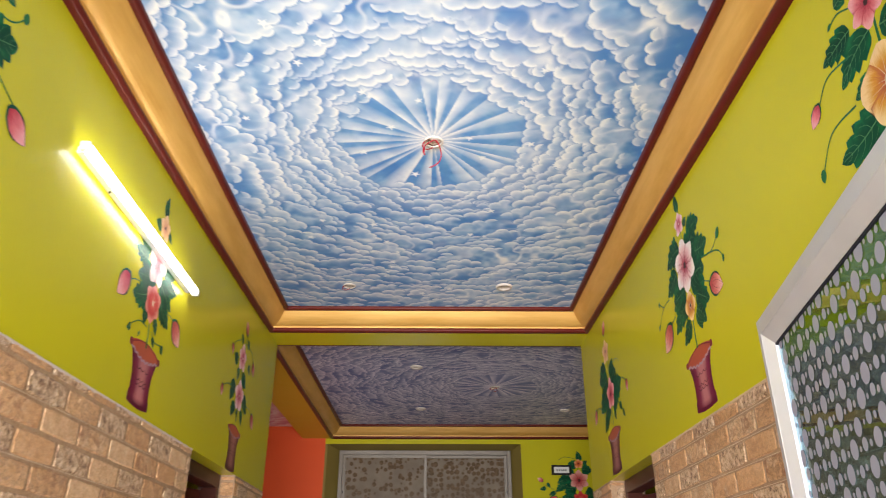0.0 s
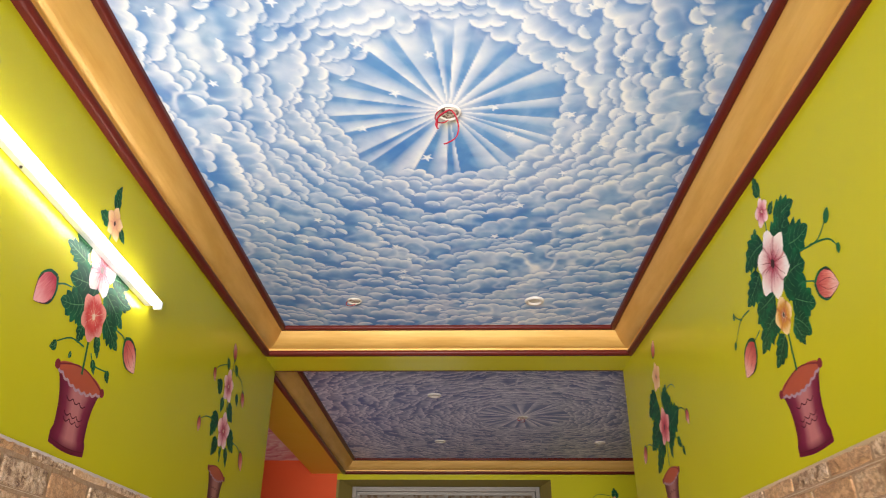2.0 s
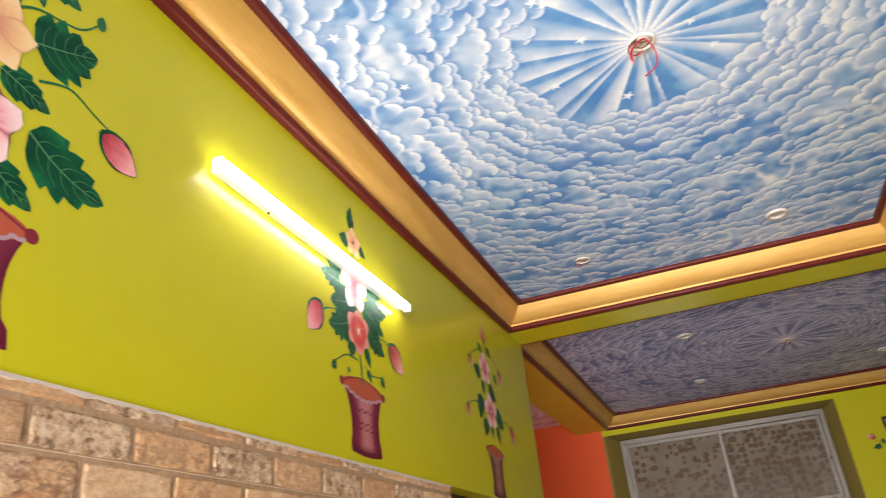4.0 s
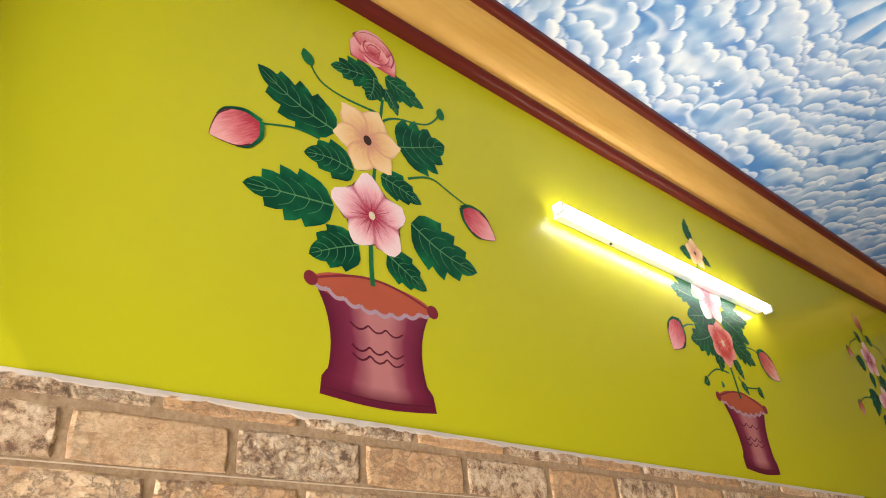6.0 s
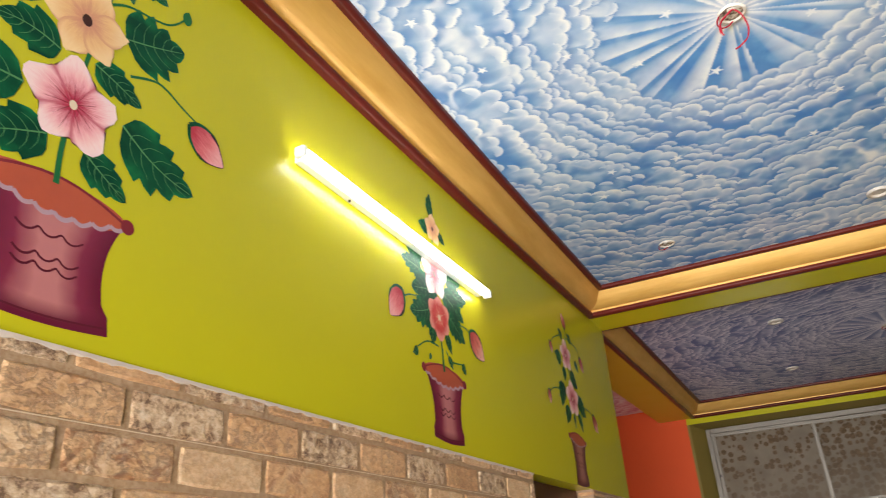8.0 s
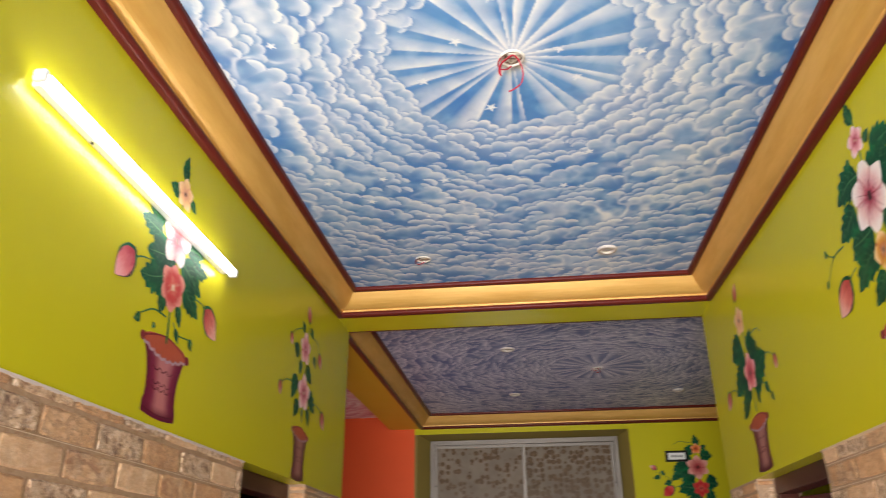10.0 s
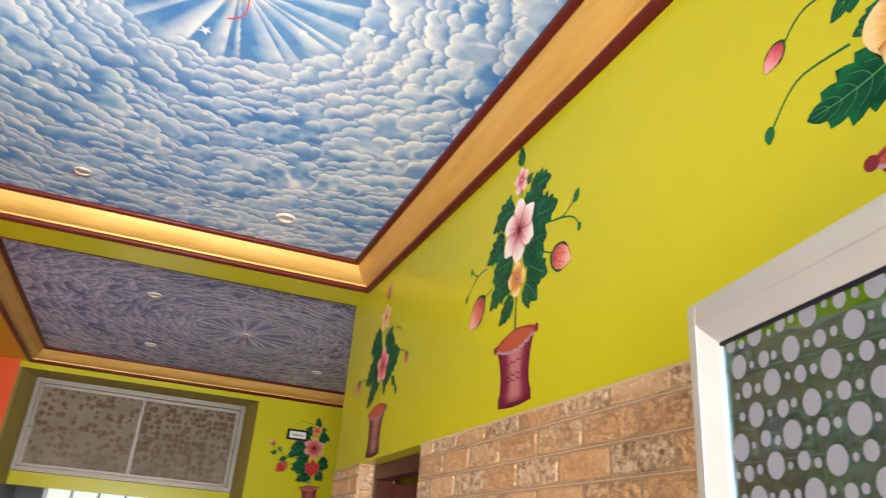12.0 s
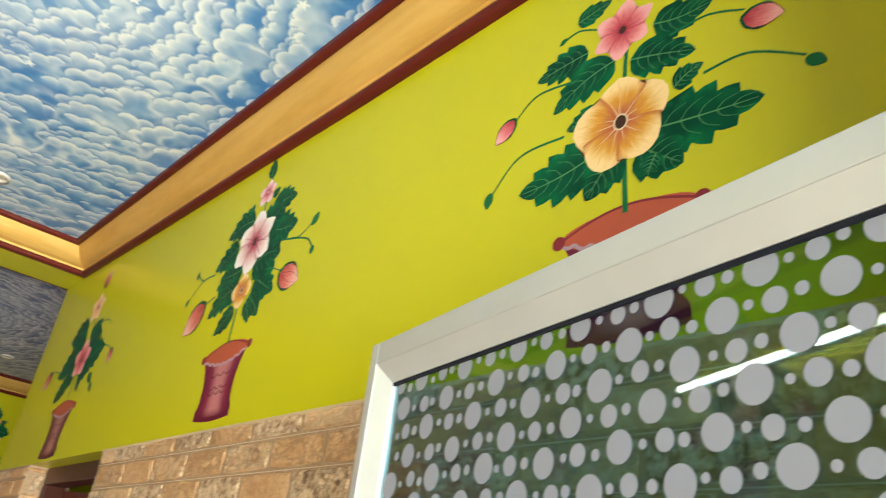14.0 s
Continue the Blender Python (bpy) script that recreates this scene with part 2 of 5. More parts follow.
LEAF = make_leaf()
VEIN = paint("vein_paint", (0.085, 0.23, 0.085), 0.4)
STEM = paint("stem_paint", (0.012, 0.12, 0.035), 0.35)
PLUM = make_pot("plum", (0.120, 0.006, 0.028), (0.20, 0.019, 0.052), (0.46, 0.16, 0.165))
DUSK = make_pot("dusk", (0.085, 0.012, 0.018), (0.18, 0.05, 0.055), (0.36, 0.15, 0.13))
WINE = make_pot("wine", (0.10, 0.010, 0.012), (0.24, 0.035, 0.035), (0.36, 0.09, 0.07))
RIM = paint("pot_mouth_paint", (0.44, 0.085, 0.045), 0.35, 0.2)
LIP = paint("pot_lip_paint", (0.42, 0.27, 0.33), 0.4, 0.3)
LINE = paint("dark_line_paint", (0.10, 0.011, 0.024), 0.35)
ROSE_FOLD = paint("rose_fold_paint", (0.40, 0.05, 0.08), 0.4, 0.3)
KNOB = paint("pot_knob_paint", (0.20, 0.02, 0.03), 0.35)
SEED = paint("flower_eye_paint", (0.05, 0.015, 0.01), 0.35)
POLLEN = paint("pale_eye_paint", (0.72, 0.55, 0.40), 0.35)


def metal(name, colour, rough):
    k = Mat(name, rough, 1.0)
    k.colour(k.ramp(k.noise(3, 4), (0.3, tuple(c * 0.85 for c in colour)), (0.7, colour)))
    k.rough(k.ramp(k.noise(80, 2, 0.5, k.mapped((40, 40, 0.6))), (0.3, rough * 0.8), (0.7, rough * 1.3)))
    return k.m


ALUMINIUM = metal("anodised_aluminium", (0.61, 0.59, 0.60), 0.45)
ALUMINIUM.node_tree.nodes["Principled BSDF"].inputs["Metallic"].default_value = 0.45
DULL_METAL = metal("dull_aluminium", (0.225, 0.195, 0.165), 0.5)
GASKET = paint("black_gasket", (0.012, 0.012, 0.02), 0.5)


def make_tint():
    k = Mat("blue_green_tinted_glass", 0.0)
    k.b.inputs["Transmission Weight"].default_value = 1.0
    k.b.inputs["IOR"].default_value = 1.5
    k.colour((0.20, 0.43, 0.56))
    return k.m


TINT = make_tint()
FROST = Mat("frosted_dot", 0.6).colour((0.275, 0.27, 0.34)).m
PLASTIC = paint("white_plastic", (0.78, 0.77, 0.74), 0.35, 0.04)
CREAM = paint("cream_plastic", (0.56, 0.49, 0.44), 0.45, 0.06)
BLACK = paint("black_plastic", (0.015, 0.013, 0.013), 0.35)
WIRE = paint("red_wire", (0.34, 0.014, 0.03), 0.35)
BEAD = paint("pale_plaster_edge", (0.62, 0.50, 0.43), 0.8, 0.35)
TAN_BEAD = paint("tan_plaster_edge", (0.58, 0.40, 0.24), 0.8, 0.4)
GROUT = paint("pale_grout", (0.62, 0.46, 0.33), 0.7)
SOOT = paint("hole_edge_plaster", (0.62, 0.56, 0.50), 0.8, 0.4)
def make_hole():
    k = Mat("hole_plaster", 0.9)
    k.colour(k.ramp(k.noise(70, 5, 0.6), (0.42, (0.10, 0.05, 0.04)), (0.50, (0.42, 0.32, 0.25)), (0.62, (0.66, 0.60, 0.54))))
    return k.m


HOLE = make_hole()


def make_lamp(name="lit_diffuser", tone=(1.0, 1.0, 0.95, 1), power=22.0):
    k = Mat(name, 0.4)
    k.colour((0.9, 0.9, 0.9))
    k.b.inputs["Emission Color"].default_value = tone
    k.b.inputs["Emission Strength"].default_value = power
    return k.m


LIT = make_lamp()
WARM_LIT = make_lamp("warm_lit_diffuser", (1.0, 0.93, 0.50, 1), 0.85)


def make_pattern_glass():
    """Frosted loft panes printed with brown blossoms."""
    k = Mat("printed_frosted_glass", 0.55)
    k.b.inputs["Specular IOR Level"].default_value = 0.2
    n = k.t.nodes.new("ShaderNodeTexVoronoi")
    n.inputs["Scale"].default_value, n.inputs["Randomness"].default_value = 17.0, 0.7
    k.link(k.mapped((1, 1, 1)), n.inputs["Vector"])
    split = k.t.nodes.new("ShaderNodeSeparateXYZ")
    k.link(k.co.outputs["Object"], split.inputs[0])
    tint = k.t.nodes.new("ShaderNodeSeparateColor")
    k.link(n.outputs["Color"], tint.inputs[0])
    reach = k.math("ADD", n.outputs["Distance"], k.math("MULTIPLY", tint.outputs[0], 0.16))
    blob = k.ramp(k.math("ADD", reach, k.math("MULTIPLY", k.noise(90, 3), 0.16)), (0.60, 1.0), (0.68, 0.0))
    tone = k.ramp(k.noise(40, 3), (0.35, (0.085, 0.048, 0.020)), (0.65, (0.150, 0.092, 0.046)))
    rise = k.ramp(k.math("ADD", split.outputs[2], k.math("MULTIPLY", k.noise(3, 2), 0.5)), (0.35, 0.35), (0.8, 1.0))
    ground = k.ramp(k.noise(4, 4), (0.3, (0.165, 0.125, 0.088)), (0.7, (0.240, 0.188, 0.140)))
    k.colour(k.mix(k.math("MULTIPLY", blob, rise), ground, tone))
    return k.m


def make_floral_tile():
    k = Mat("black_white_floral_tile", 0.2)
    n = k.t.nodes.new("ShaderNodeTexVoronoi")
    n.inputs["Scale"].default_value = 12.0
    k.link(k.co.outputs["Object"], n.inputs["Vector"])
    k.colour(k.ramp(k.math("ADD", n.outputs["Distance"], k.math("MULTIPLY", k.noise(30, 3), 0.4)), (0.60, (0.03, 0.028, 0.03)), (0.70, (0.60, 0.53, 0.50))))
    return k.m


PRINTED, FLORAL = make_pattern_glass(), make_floral_tile()
GREY_TILE = paint("grey_wall_tile", (0.15, 0.14, 0.145), 0.3)

# ---------------------------------------------------------------- mesh tools


def mesh_of(name, verts, faces, mats, uvs=None, slots=None, smooth=False):
    me = bpy.data.meshes.new(name)
    me.from_pydata([tuple(v) for v in verts], [], faces)
    for m in mats if isinstance(mats, (list, tuple)) else [mats]:
        me.materials.append(m)
    if uvs is not None:
        layer = me.uv_layers.new(name="UVMap")
        loops = np.zeros(len(me.loops), dtype=np.int32)
        me.loops.foreach_get("vertex_index", loops)
        layer.data.foreach_set("uv", np.asarray(uvs, dtype=np.float32)[loops].ravel())
    if slots is not None:
        me.polygons.foreach_set("material_index", slots)
    if smooth:
        me.polygons.foreach_set("use_smooth", [True] * len(me.polygons))
    me.update()
    return me


def part(name, me, parent, label=""):
    ob = new(name, me)
    ob.parent = parent
    return tagged(ob, label)


def bm_part(name, bm, mat, parent=None, label="", smooth=False):
    me = bpy.data.meshes.new(name)
    bm.to_mesh(me)
    bm.free()
    me.materials.append(mat)
    if smooth:
        me.polygons.foreach_set("use_smooth", [True] * len(me.polygons))
    ob = new(name, me)
    if parent:
        ob.parent = parent
    return tagged(ob, label)


def add_box(bm, lo, hi, bevel=0.0, segs=2):
    r = bmesh.ops.create_cube(bm, size=1.0)
    vs = r["verts"]
    for v in vs:
        v.co = Vector([(lo[i] + hi[i]) / 2 + v.co[i] * (hi[i] - lo[i]) for i in range(3)])
    if bevel:
        es = list({e for v in vs for e in v.link_edges})
        bmesh.ops.bevel(bm, geom=es, offset=bevel, segments=segs, affect="EDGES", profile=0.5)


def boxes(name, mat, *spans, bevel=0.0, parent=None, label=""):
    bm = bmesh.new()
    for lo, hi in spans:
        add_box(bm, lo, hi, bevel)
    return bm_part(name, bm, mat, parent, label)


def structure(ob, label, category):
    return tagged(ob, label, category, kind="structure")


def add_tube(bm, pts, r, seg=8):
    """A round tube along a line of points."""
    rings = []
    for i, p in enumerate(pts):
        p = Vector(p)
        d = (Vector(pts[min(i + 1, len(pts) - 1)]) - Vector(pts[max(i - 1, 0)])).normalized()
        a = d.orthogonal().normalized()
        b = d.cross(a)
        rings.append([bm.verts.new(p + r * (math.cos(2 * math.pi * k / seg) * a + math.sin(2 * math.pi * k / seg) * b)) for k in range(seg)])
    for r0, r1 in zip(rings, rings[1:]):
        for k in range(seg):
            bm.faces.new((r0[k], r0[(k + 1) % seg], r1[(k + 1) % seg], r1[k]))
    bm.faces.new(rings[0][::-1])
    bm.faces.new(rings[-1])


def add_ring(bm, c, profile, seg=28):
    """A turned ring about the vertical through c: (radius, height) profile."""
    rows = [[bm.verts.new((c[0] + r * math.cos(2 * math.pi * k / seg), c[1] + r * math.sin(2 * math.pi * k / seg), c[2] + h)) for k in range(seg)] for r, h in profile]
    for a, b in zip(rows, rows[1:]):
        for k in range(seg):
            bm.faces.new((a[k], a[(k + 1) % seg], b[(k + 1) % seg], b[k]))
    return rows


# ---------------------------------------------------------------- the large structure
structure(boxes("ground", GROUND, ((-60, -60, -0.35), (60, 60, -0.16))), "bare grey concrete ground outside the house", "ground")
structure(boxes("floor", FLOOR, ((-4.2, 0.345, -0.16), (3.8, 11.35, 0.0))), "pale beige square floor tiles", "floor")

LEFT_DOOR, RIGHT_DOOR = (3.60, 4.42), (3.71, 4.62)
T = 0.20
structure(boxes("wall_left", LIME, ((XL - T, Y0, SILL), (XL, Y2, 3.5))), "glossy lime green painted hall wall", "wall")
structure(boxes("wall_right", LIME, ((XR, Y0, SILL), (XR + T, Y2, 3.5))), "glossy lime green painted hall wall with murals", "wall")
wll = structure(boxes("wall_left_cladding", MORTAR, ((XL - T, Y0, 0), (XL + 0.001, LEFT_DOOR[0], SILL)), ((XL - T, LEFT_DOOR[1], 0), (XL + 0.001, Y2, SILL))), "sand-coloured mortar bed behind stone bricks", "wall")
wrl = structure(boxes("wall_right_cladding", MORTAR, ((XR - 0.001, Y0, 0), (XR + T, RIGHT_DOOR[0], SILL)), ((XR - 0.001, RIGHT_DOOR[1], 0), (XR + T, Y2, SILL))), "sand-coloured mortar bed behind stone bricks", "wall")
# wall_near is never in view; its doorway is enlarged so more daylight enters
structure(boxes("wall_near", LIME, ((-4.2, 0.345, 0), (-0.90, Y0, 3.5)), ((0.80, 0.345, 0), (3.8, Y0, 3.5)), ((-0.90, 0.345, 3.0), (0.80, Y0, 3.5))), "unseen lime green entrance wall, doorway widened to admit light", "wall")
structure(boxes("beam_hall", LIME, ((XL, Y1, 3.2285), (XR, Y2, 3.5))), "lime green ceiling beam across the hall", "beam")
structure(boxes("beam_left", OCHRE, ((-1.37, Y2, 3.236), (-1.04, YF, 3.5))), "ochre coloured ceiling beam", "beam")
structure(boxes("roof_slab", WHITE_PAINT, ((-4.4, 0.345, 3.5), (4.0, 11.55, 3.7))), "plain concrete roof slab", "roof")
structure(boxes("wall_outer", WHITE_PAINT, ((-4.4, 0.345, 0), (-4.2, 11.55, 3.5)), ((3.8, 0.345, 0), (4.0, 11.55, 3.5))), "plain white outer walls", "wall")
structure(boxes("wall_partition", LIME, ((-4.2, 5.0, 0), (XL - T, Y2, 3.5)), ((XR + T, 5.0, 0), (3.8, Y2, 3.5)), ((2.5, Y2, 0), (2.65, YF, 3.5))), "lime green inner partition walls", "wall")
structure(boxes("wall_orange", ORANGE_WALL, ((-4.2, YF, 0), (-1.10, YF + 0.15, 3.5))), "bright orange painted wall of the side room", "wall")
structure(boxes("wall_far", LIME, ((1.15, YF, 0), (2.65, YF + 0.2, 3.5)), ((-1.10, YF, 3.175), (1.15, YF + 0.2, 3.5)), ((-1.075, YF + 0.19, 2.14), (1.15, YF + 0.30, 2.262)), ((-1.075, YF + 0.19, 2.262), (-0.95, YF + 0.30, 3.5)), ((1.045, YF + 0.19, 2.262), (1.15, YF + 0.30, 3.5)), ((-0.95, YF + 0.20, 3.128), (1.045, YF + 0.30, 3.5)), ((-1.10, YF + 0.15, 0), (-1.075, YF + 0.3, 2.14))), "lime green far wall with a window recess", "wall")


# jamb strip in the same dark olive, shade put into its colour
structure(boxes("wall_jamb", OLIVE_SHADE, ((-1.10, YF, 2.14), (-1.075, YF + 0.2, 3.175))), "olive brown jamb of the window recess, darkened for shade", "wall")


def splayed_reveal():
    """Splayed sides narrowing the loft window's recess, slanted and coloured dark for its shade."""
    V, F = [], []
    for a, b, c in (((1.15, YF), (1.045, YF + 0.19), (1.15, YF + 0.19)), ((-1.075, YF), (-1.075, YF + 0.19), (-0.95, YF + 0.19))):
        o = len(V)
        for z in (2.14, 3.175):
            V += [(*a, z), (*b, z), (*c, z)]
        F += [(o + 2, o + 1, o), (o + 3, o + 4, o + 5), (o, o + 1, o + 4, o + 3), (o + 1, o + 2, o + 5, o + 4), (o + 2, o, o + 3, o + 5)]
    o = len(V)
    for x in (-1.075, 1.15):
        V += [(x, YF, 3.174), (x, YF + 0.19, 3.127), (x, YF + 0.19, 3.174)]
    F += [(o, o + 1, o + 2), (o + 5, o + 4, o + 3), (o, o + 3, o + 4, o + 1), (o + 1, o + 4, o + 5, o + 2), (o + 2, o + 5, o + 3, o)]
    structure(new("wall_reveal", mesh_of("wall_reveal", V, F, OLIVE_SHADE)), "olive brown sides of the window recess, darkened for shade", "wall")


splayed_reveal()
structure(boxes("wall_kitchen", GREY_TILE, ((-1.30, 11.0, 0), (-0.85, 11.15, 3.5)), ((0.36, 11.0, 0), (2.8, 11.15, 3.5)), ((-0.85, 11.0, 0), (0.36, 11.15, 1.05)), ((-0.85, 11.0, 2.30), (0.36, 11.15, 3.5)), ((-1.30, 8.93, 0), (-1.15, 11.0, 3.5)), ((2.65, 8.83, 0), (2.8, 11.0, 3.5))), "grey tiled kitchen walls", "wall")
structure(boxes("wall_tile_band", FLORAL, ((1.152, YF - 0.012, 0), (2.5, YF, 2.165))), "black and white floral wall tiles", "tile")


def soft_noise(shape, cell, rng, octaves=3):
    """Smooth value noise on a grid, 0 to 1; cell is the size of the coarsest blob in grid steps."""
    total, weight = np.zeros(shape), 0.0
    for o in range(octaves):
        c = max(2.0, cell / 2 ** o)
        g = rng.random((int(shape[0] / c) + 3, int(shape[1] / c) + 3))
        i, j = np.arange(shape[0]) / c, np.arange(shape[1]) / c
        a, b = i.astype(int), j.astype(int)
        u, v = (i - a)[:, None], (j - b)[None, :]
        u, v = u * u * (3 - 2 * u), v * v * (3 - 2 * v)
        g00, g10 = g[a][:, b], g[a + 1][:, b]
        g01, g11 = g[a][:, b + 1], g[a + 1][:, b + 1]
        total += 0.5 ** o * ((g00 * (1 - u) + g10 * u) * (1 - v) + (g01 * (1 - u) + g11 * u) * v)
        weight += 0.5 ** o
    return total / weight


def smooth(lo, hi, x):
    t = np.clip((x - lo) / (hi - lo), 0.0, 1.0)
    return t * t * (3 - 2 * t)


def paint_sky(X, Y, cx, cy, burst, size, stars, seed, step):
    """Airbrush a sky on the grid: rays, then scalloped clouds that face the rosette, then stars."""
    rng = np.random.default_rng(seed)
    R, A = np.hypot(X - cx, Y - cy), np.arctan2(Y - cy, X - cx)
    cell = size / step
    broad = soft_noise(X.shape, cell * 11, rng, 2)
    wisp = soft_noise(X.shape, cell * 2.6, rng, 3)
    ridge = 1.0 - np.abs(2 * soft_noise(X.shape, cell * 3.2, rng, 2) - 1.0)
    # hazy ground with tube-like wisps
    W = 0.38 * smooth(0.45, 0.75, wisp) + 0.60 * smooth(0.80, 0.99, ridge) * smooth(0.3, 0.65, broad)
    D = smooth(0.62, 0.30, wisp)
    drift_x, drift_y, swing = (soft_noise(X.shape, cell * 9, rng, 2) - 0.5 for _ in range(3))
    if burst:
        n = 22
        cuts = np.sort((np.arange(n) + rng.uniform(-0.42, 0.42, n)) * 2 * np.pi / n - np.pi)
        rays, dark = np.zeros_like(R), np.zeros_like(R)
        for k in range(n):
            gap = (cuts[(k + 1) % n] - cuts[k]) % (2 * np.pi)
            f = ((A - cuts[k]) % (2 * np.pi)) / gap
            inside = f < 1.0
            wide, top = rng.uniform(0.5, 0.95), rng.uniform(0.70, 1.0)
            tone = smooth(0.0, 0.05, f) * np.clip(1 - f / wide, 0, 1) ** 0.75 * top
            rays = np.where(inside, tone, rays)
            dark = np.where(inside, smooth(0.55, 0.98, f), dark)
        core = smooth(burst * 0.34, 0.02, R)
        rays = np.clip(rays * (0.72 + 0.5 * smooth(0.3, 0.7, wisp)) + core * 0.75, 0, 1)
        reach = smooth(burst * 1.12, burst * 0.80, R + 0.5 * burst * (broad - 0.5))
        W = W * (1 - reach) + rays * reach
        D = D * (1 - reach) + dark * reach * 0.25
    # clouds, ring after ring outwards, each over the tail of the one before
    far = float(R.max())
    r = burst * 0.97 if burst else 0.05
    x0, y0 = X[0, 0], Y[0, 0]
    while r < far + 0.25:
        a = rng.uniform(0, 6.28)
        end = a + 2 * np.pi
        while a < end:
            near = r < burst * 1.5
            s0 = size * rng.uniform(0.72, 1.22) * (0.85 if near else 1.0)
            n = int(rng.integers(1, 6))
            span = 1.55 * s0 * n
            mid = a + 0.5 * span / r
            a += (span + s0 * rng.uniform(-0.9, 0.6)) / r
            if rng.random() < (0.06 if near else 0.07):
                continue
            rr = r + rng.uniform(-1.0, 1.0) * size * (0.8 if near else 1.2)
            px, py = cx + rr * np.cos(mid), cy + rr * np.sin(mid)
            gi = min(max(int((px - x0) / step), 0), X.shape[0] - 1)
            gj = min(max(int((py - y0) / step), 0), X.shape[1] - 1)
            loose = min(1.0, max(0.15, (rr - burst) * 3.0))
            px += 0.20 * loose * drift_x[gi, gj]
            py += 0.20 * loose * drift_y[gi, gj]
            if not (X[0, 0] - 0.3 < px < X[-1, -1] + 0.3 and Y[0, 0] - 0.3 < py < Y[-1, -1] + 0.3):
                continue
            turn = mid + np.pi + rng.normal(0, 0.20) + 1.1 * loose * swing[gi, gj]
            c, sn = np.cos(turn), np.sin(turn)
            half = span / 2 + 4.2 * s0
            i0, i1 = int((px - half - x0) / step), int((px + half - x0) / step) + 1
            j0, j1 = int((py - half - y0) / step), int((py + half - y0) / step) + 1
            i0, j0 = max(i0, 0), max(j0, 0)
            if i1 <= i0 or j1 <= j0:
                continue
            sl = (slice(i0, i1), slice(j0, j1))
            dx, dy = X[sl] - px, Y[sl] - py
            if dx.size == 0:
                continue
            P, Q = dx * c + dy * sn, -dx * sn + dy * c
            front = np.full(P.shape, -9.0)
            back = np.zeros(P.shape)
            arch, lean = rng.uniform(0.0, 1.4) * s0, rng.uniform(-0.9, 0.9) * s0
            q = -span / 2 + 0.8 * s0
            ends = []
            for j in range(n):
                g = 2 * (j + 0.5) / n - 1
                s = s0 * rng.uniform(0.78, 1.15)
                pj = arch * (1 - g * g) + lean * g + rng.uniform(-0.26, 0.26) * s0
                d = (Q - q) / s
                F = np.where(np.abs(d) < 1, pj + 0.92 * s * np.sqrt(np.clip(1 - d * d, 0, 1)), -9.0)
                back = np.where(F > front, pj, back)
                front = np.maximum(front, F)
                ends.append((q, s))
                q += (s0 + s) * 0.78
            left, right = ends[0][0] - ends[0][1], ends[-1][0] + ends[-1][1]
            T = front - P
            ok = front > -8
            side = np.clip(np.minimum(Q - left, right - Q) / (1.6 * s0), 0, 1)
            side = np.where(P > back, 1.0, side)
            strength = rng.uniform(0.82, 1.0)
            L = s0 * rng.uniform(0.60, 0.95) * (0.72 + 0.6 * broad[sl])
            edge = smooth(-0.3 * step, 1.1 * step, T) * ok
            fade = np.exp(-np.clip(T / L, 0, 9) ** 1.25)
            # rounded lobes: brightest along the rim, smoky behind it
            alpha = edge * side * strength * np.clip(fade * (0.80 + 0.4 * wisp[sl]) + 0.34 * ridge[sl] ** 4 * np.exp(-np.clip(T, 0, 9) / (3.0 * L)), 0, 1)
            cover = edge * side * np.exp(-(np.clip(T, 0, 9) / (2.6 * L)) ** 2)
            ahead = np.exp(-np.clip(-T, 0, 9) / (0.5 * s0)) * ((T < 0) & ok)
            W[sl] = W[sl] * (1 - 0.75 * ahead) * (1 - cover) + np.maximum(alpha, W[sl] * cover * 0.12) * np.where(cover > 0, 1, 0)
            D[sl] = np.clip(D[sl] * (1 - 0.8 * cover) + 0.62 * ahead, 0, 1)
        r += size * (2.05 if r > burst * 1.7 else 1.35) * rng.uniform(0.85, 1.15)
    W = np.clip(W + 0.10 * smooth(0.55, 0.8, broad) + 0.12 * np.exp(-((R - 1.15 * burst) / 0.12) ** 2) * (burst > 0), 0, 1)
    for _ in range(stars):
        px, py = rng.uniform(X[0, 0] + 0.2, X[-1, -1] - 0.2), rng.uniform(Y[0, 0] + 0.2, Y[-1, -1] - 0.2)
        s, t0 = rng.uniform(0.018, 0.028), rng.uniform(0, 6)
        a = (np.arctan2(Y - py, X - px) - t0) % (2 * np.pi / 5) - np.pi / 5
        d = np.hypot(X - px, Y - py)
        # straight edges between the five tips and the notches
        tip = np.abs(a)
        rim = s * 0.40 * np.sin(np.pi / 5) / (0.40 * np.sin(np.pi / 5) * np.cos(tip) + (1 - 0.40 * np.cos(np.pi / 5)) * np.sin(tip))
        W = np.maximum(W, smooth(0.6 * step, -0.6 * step, d - rim))
    return W, D


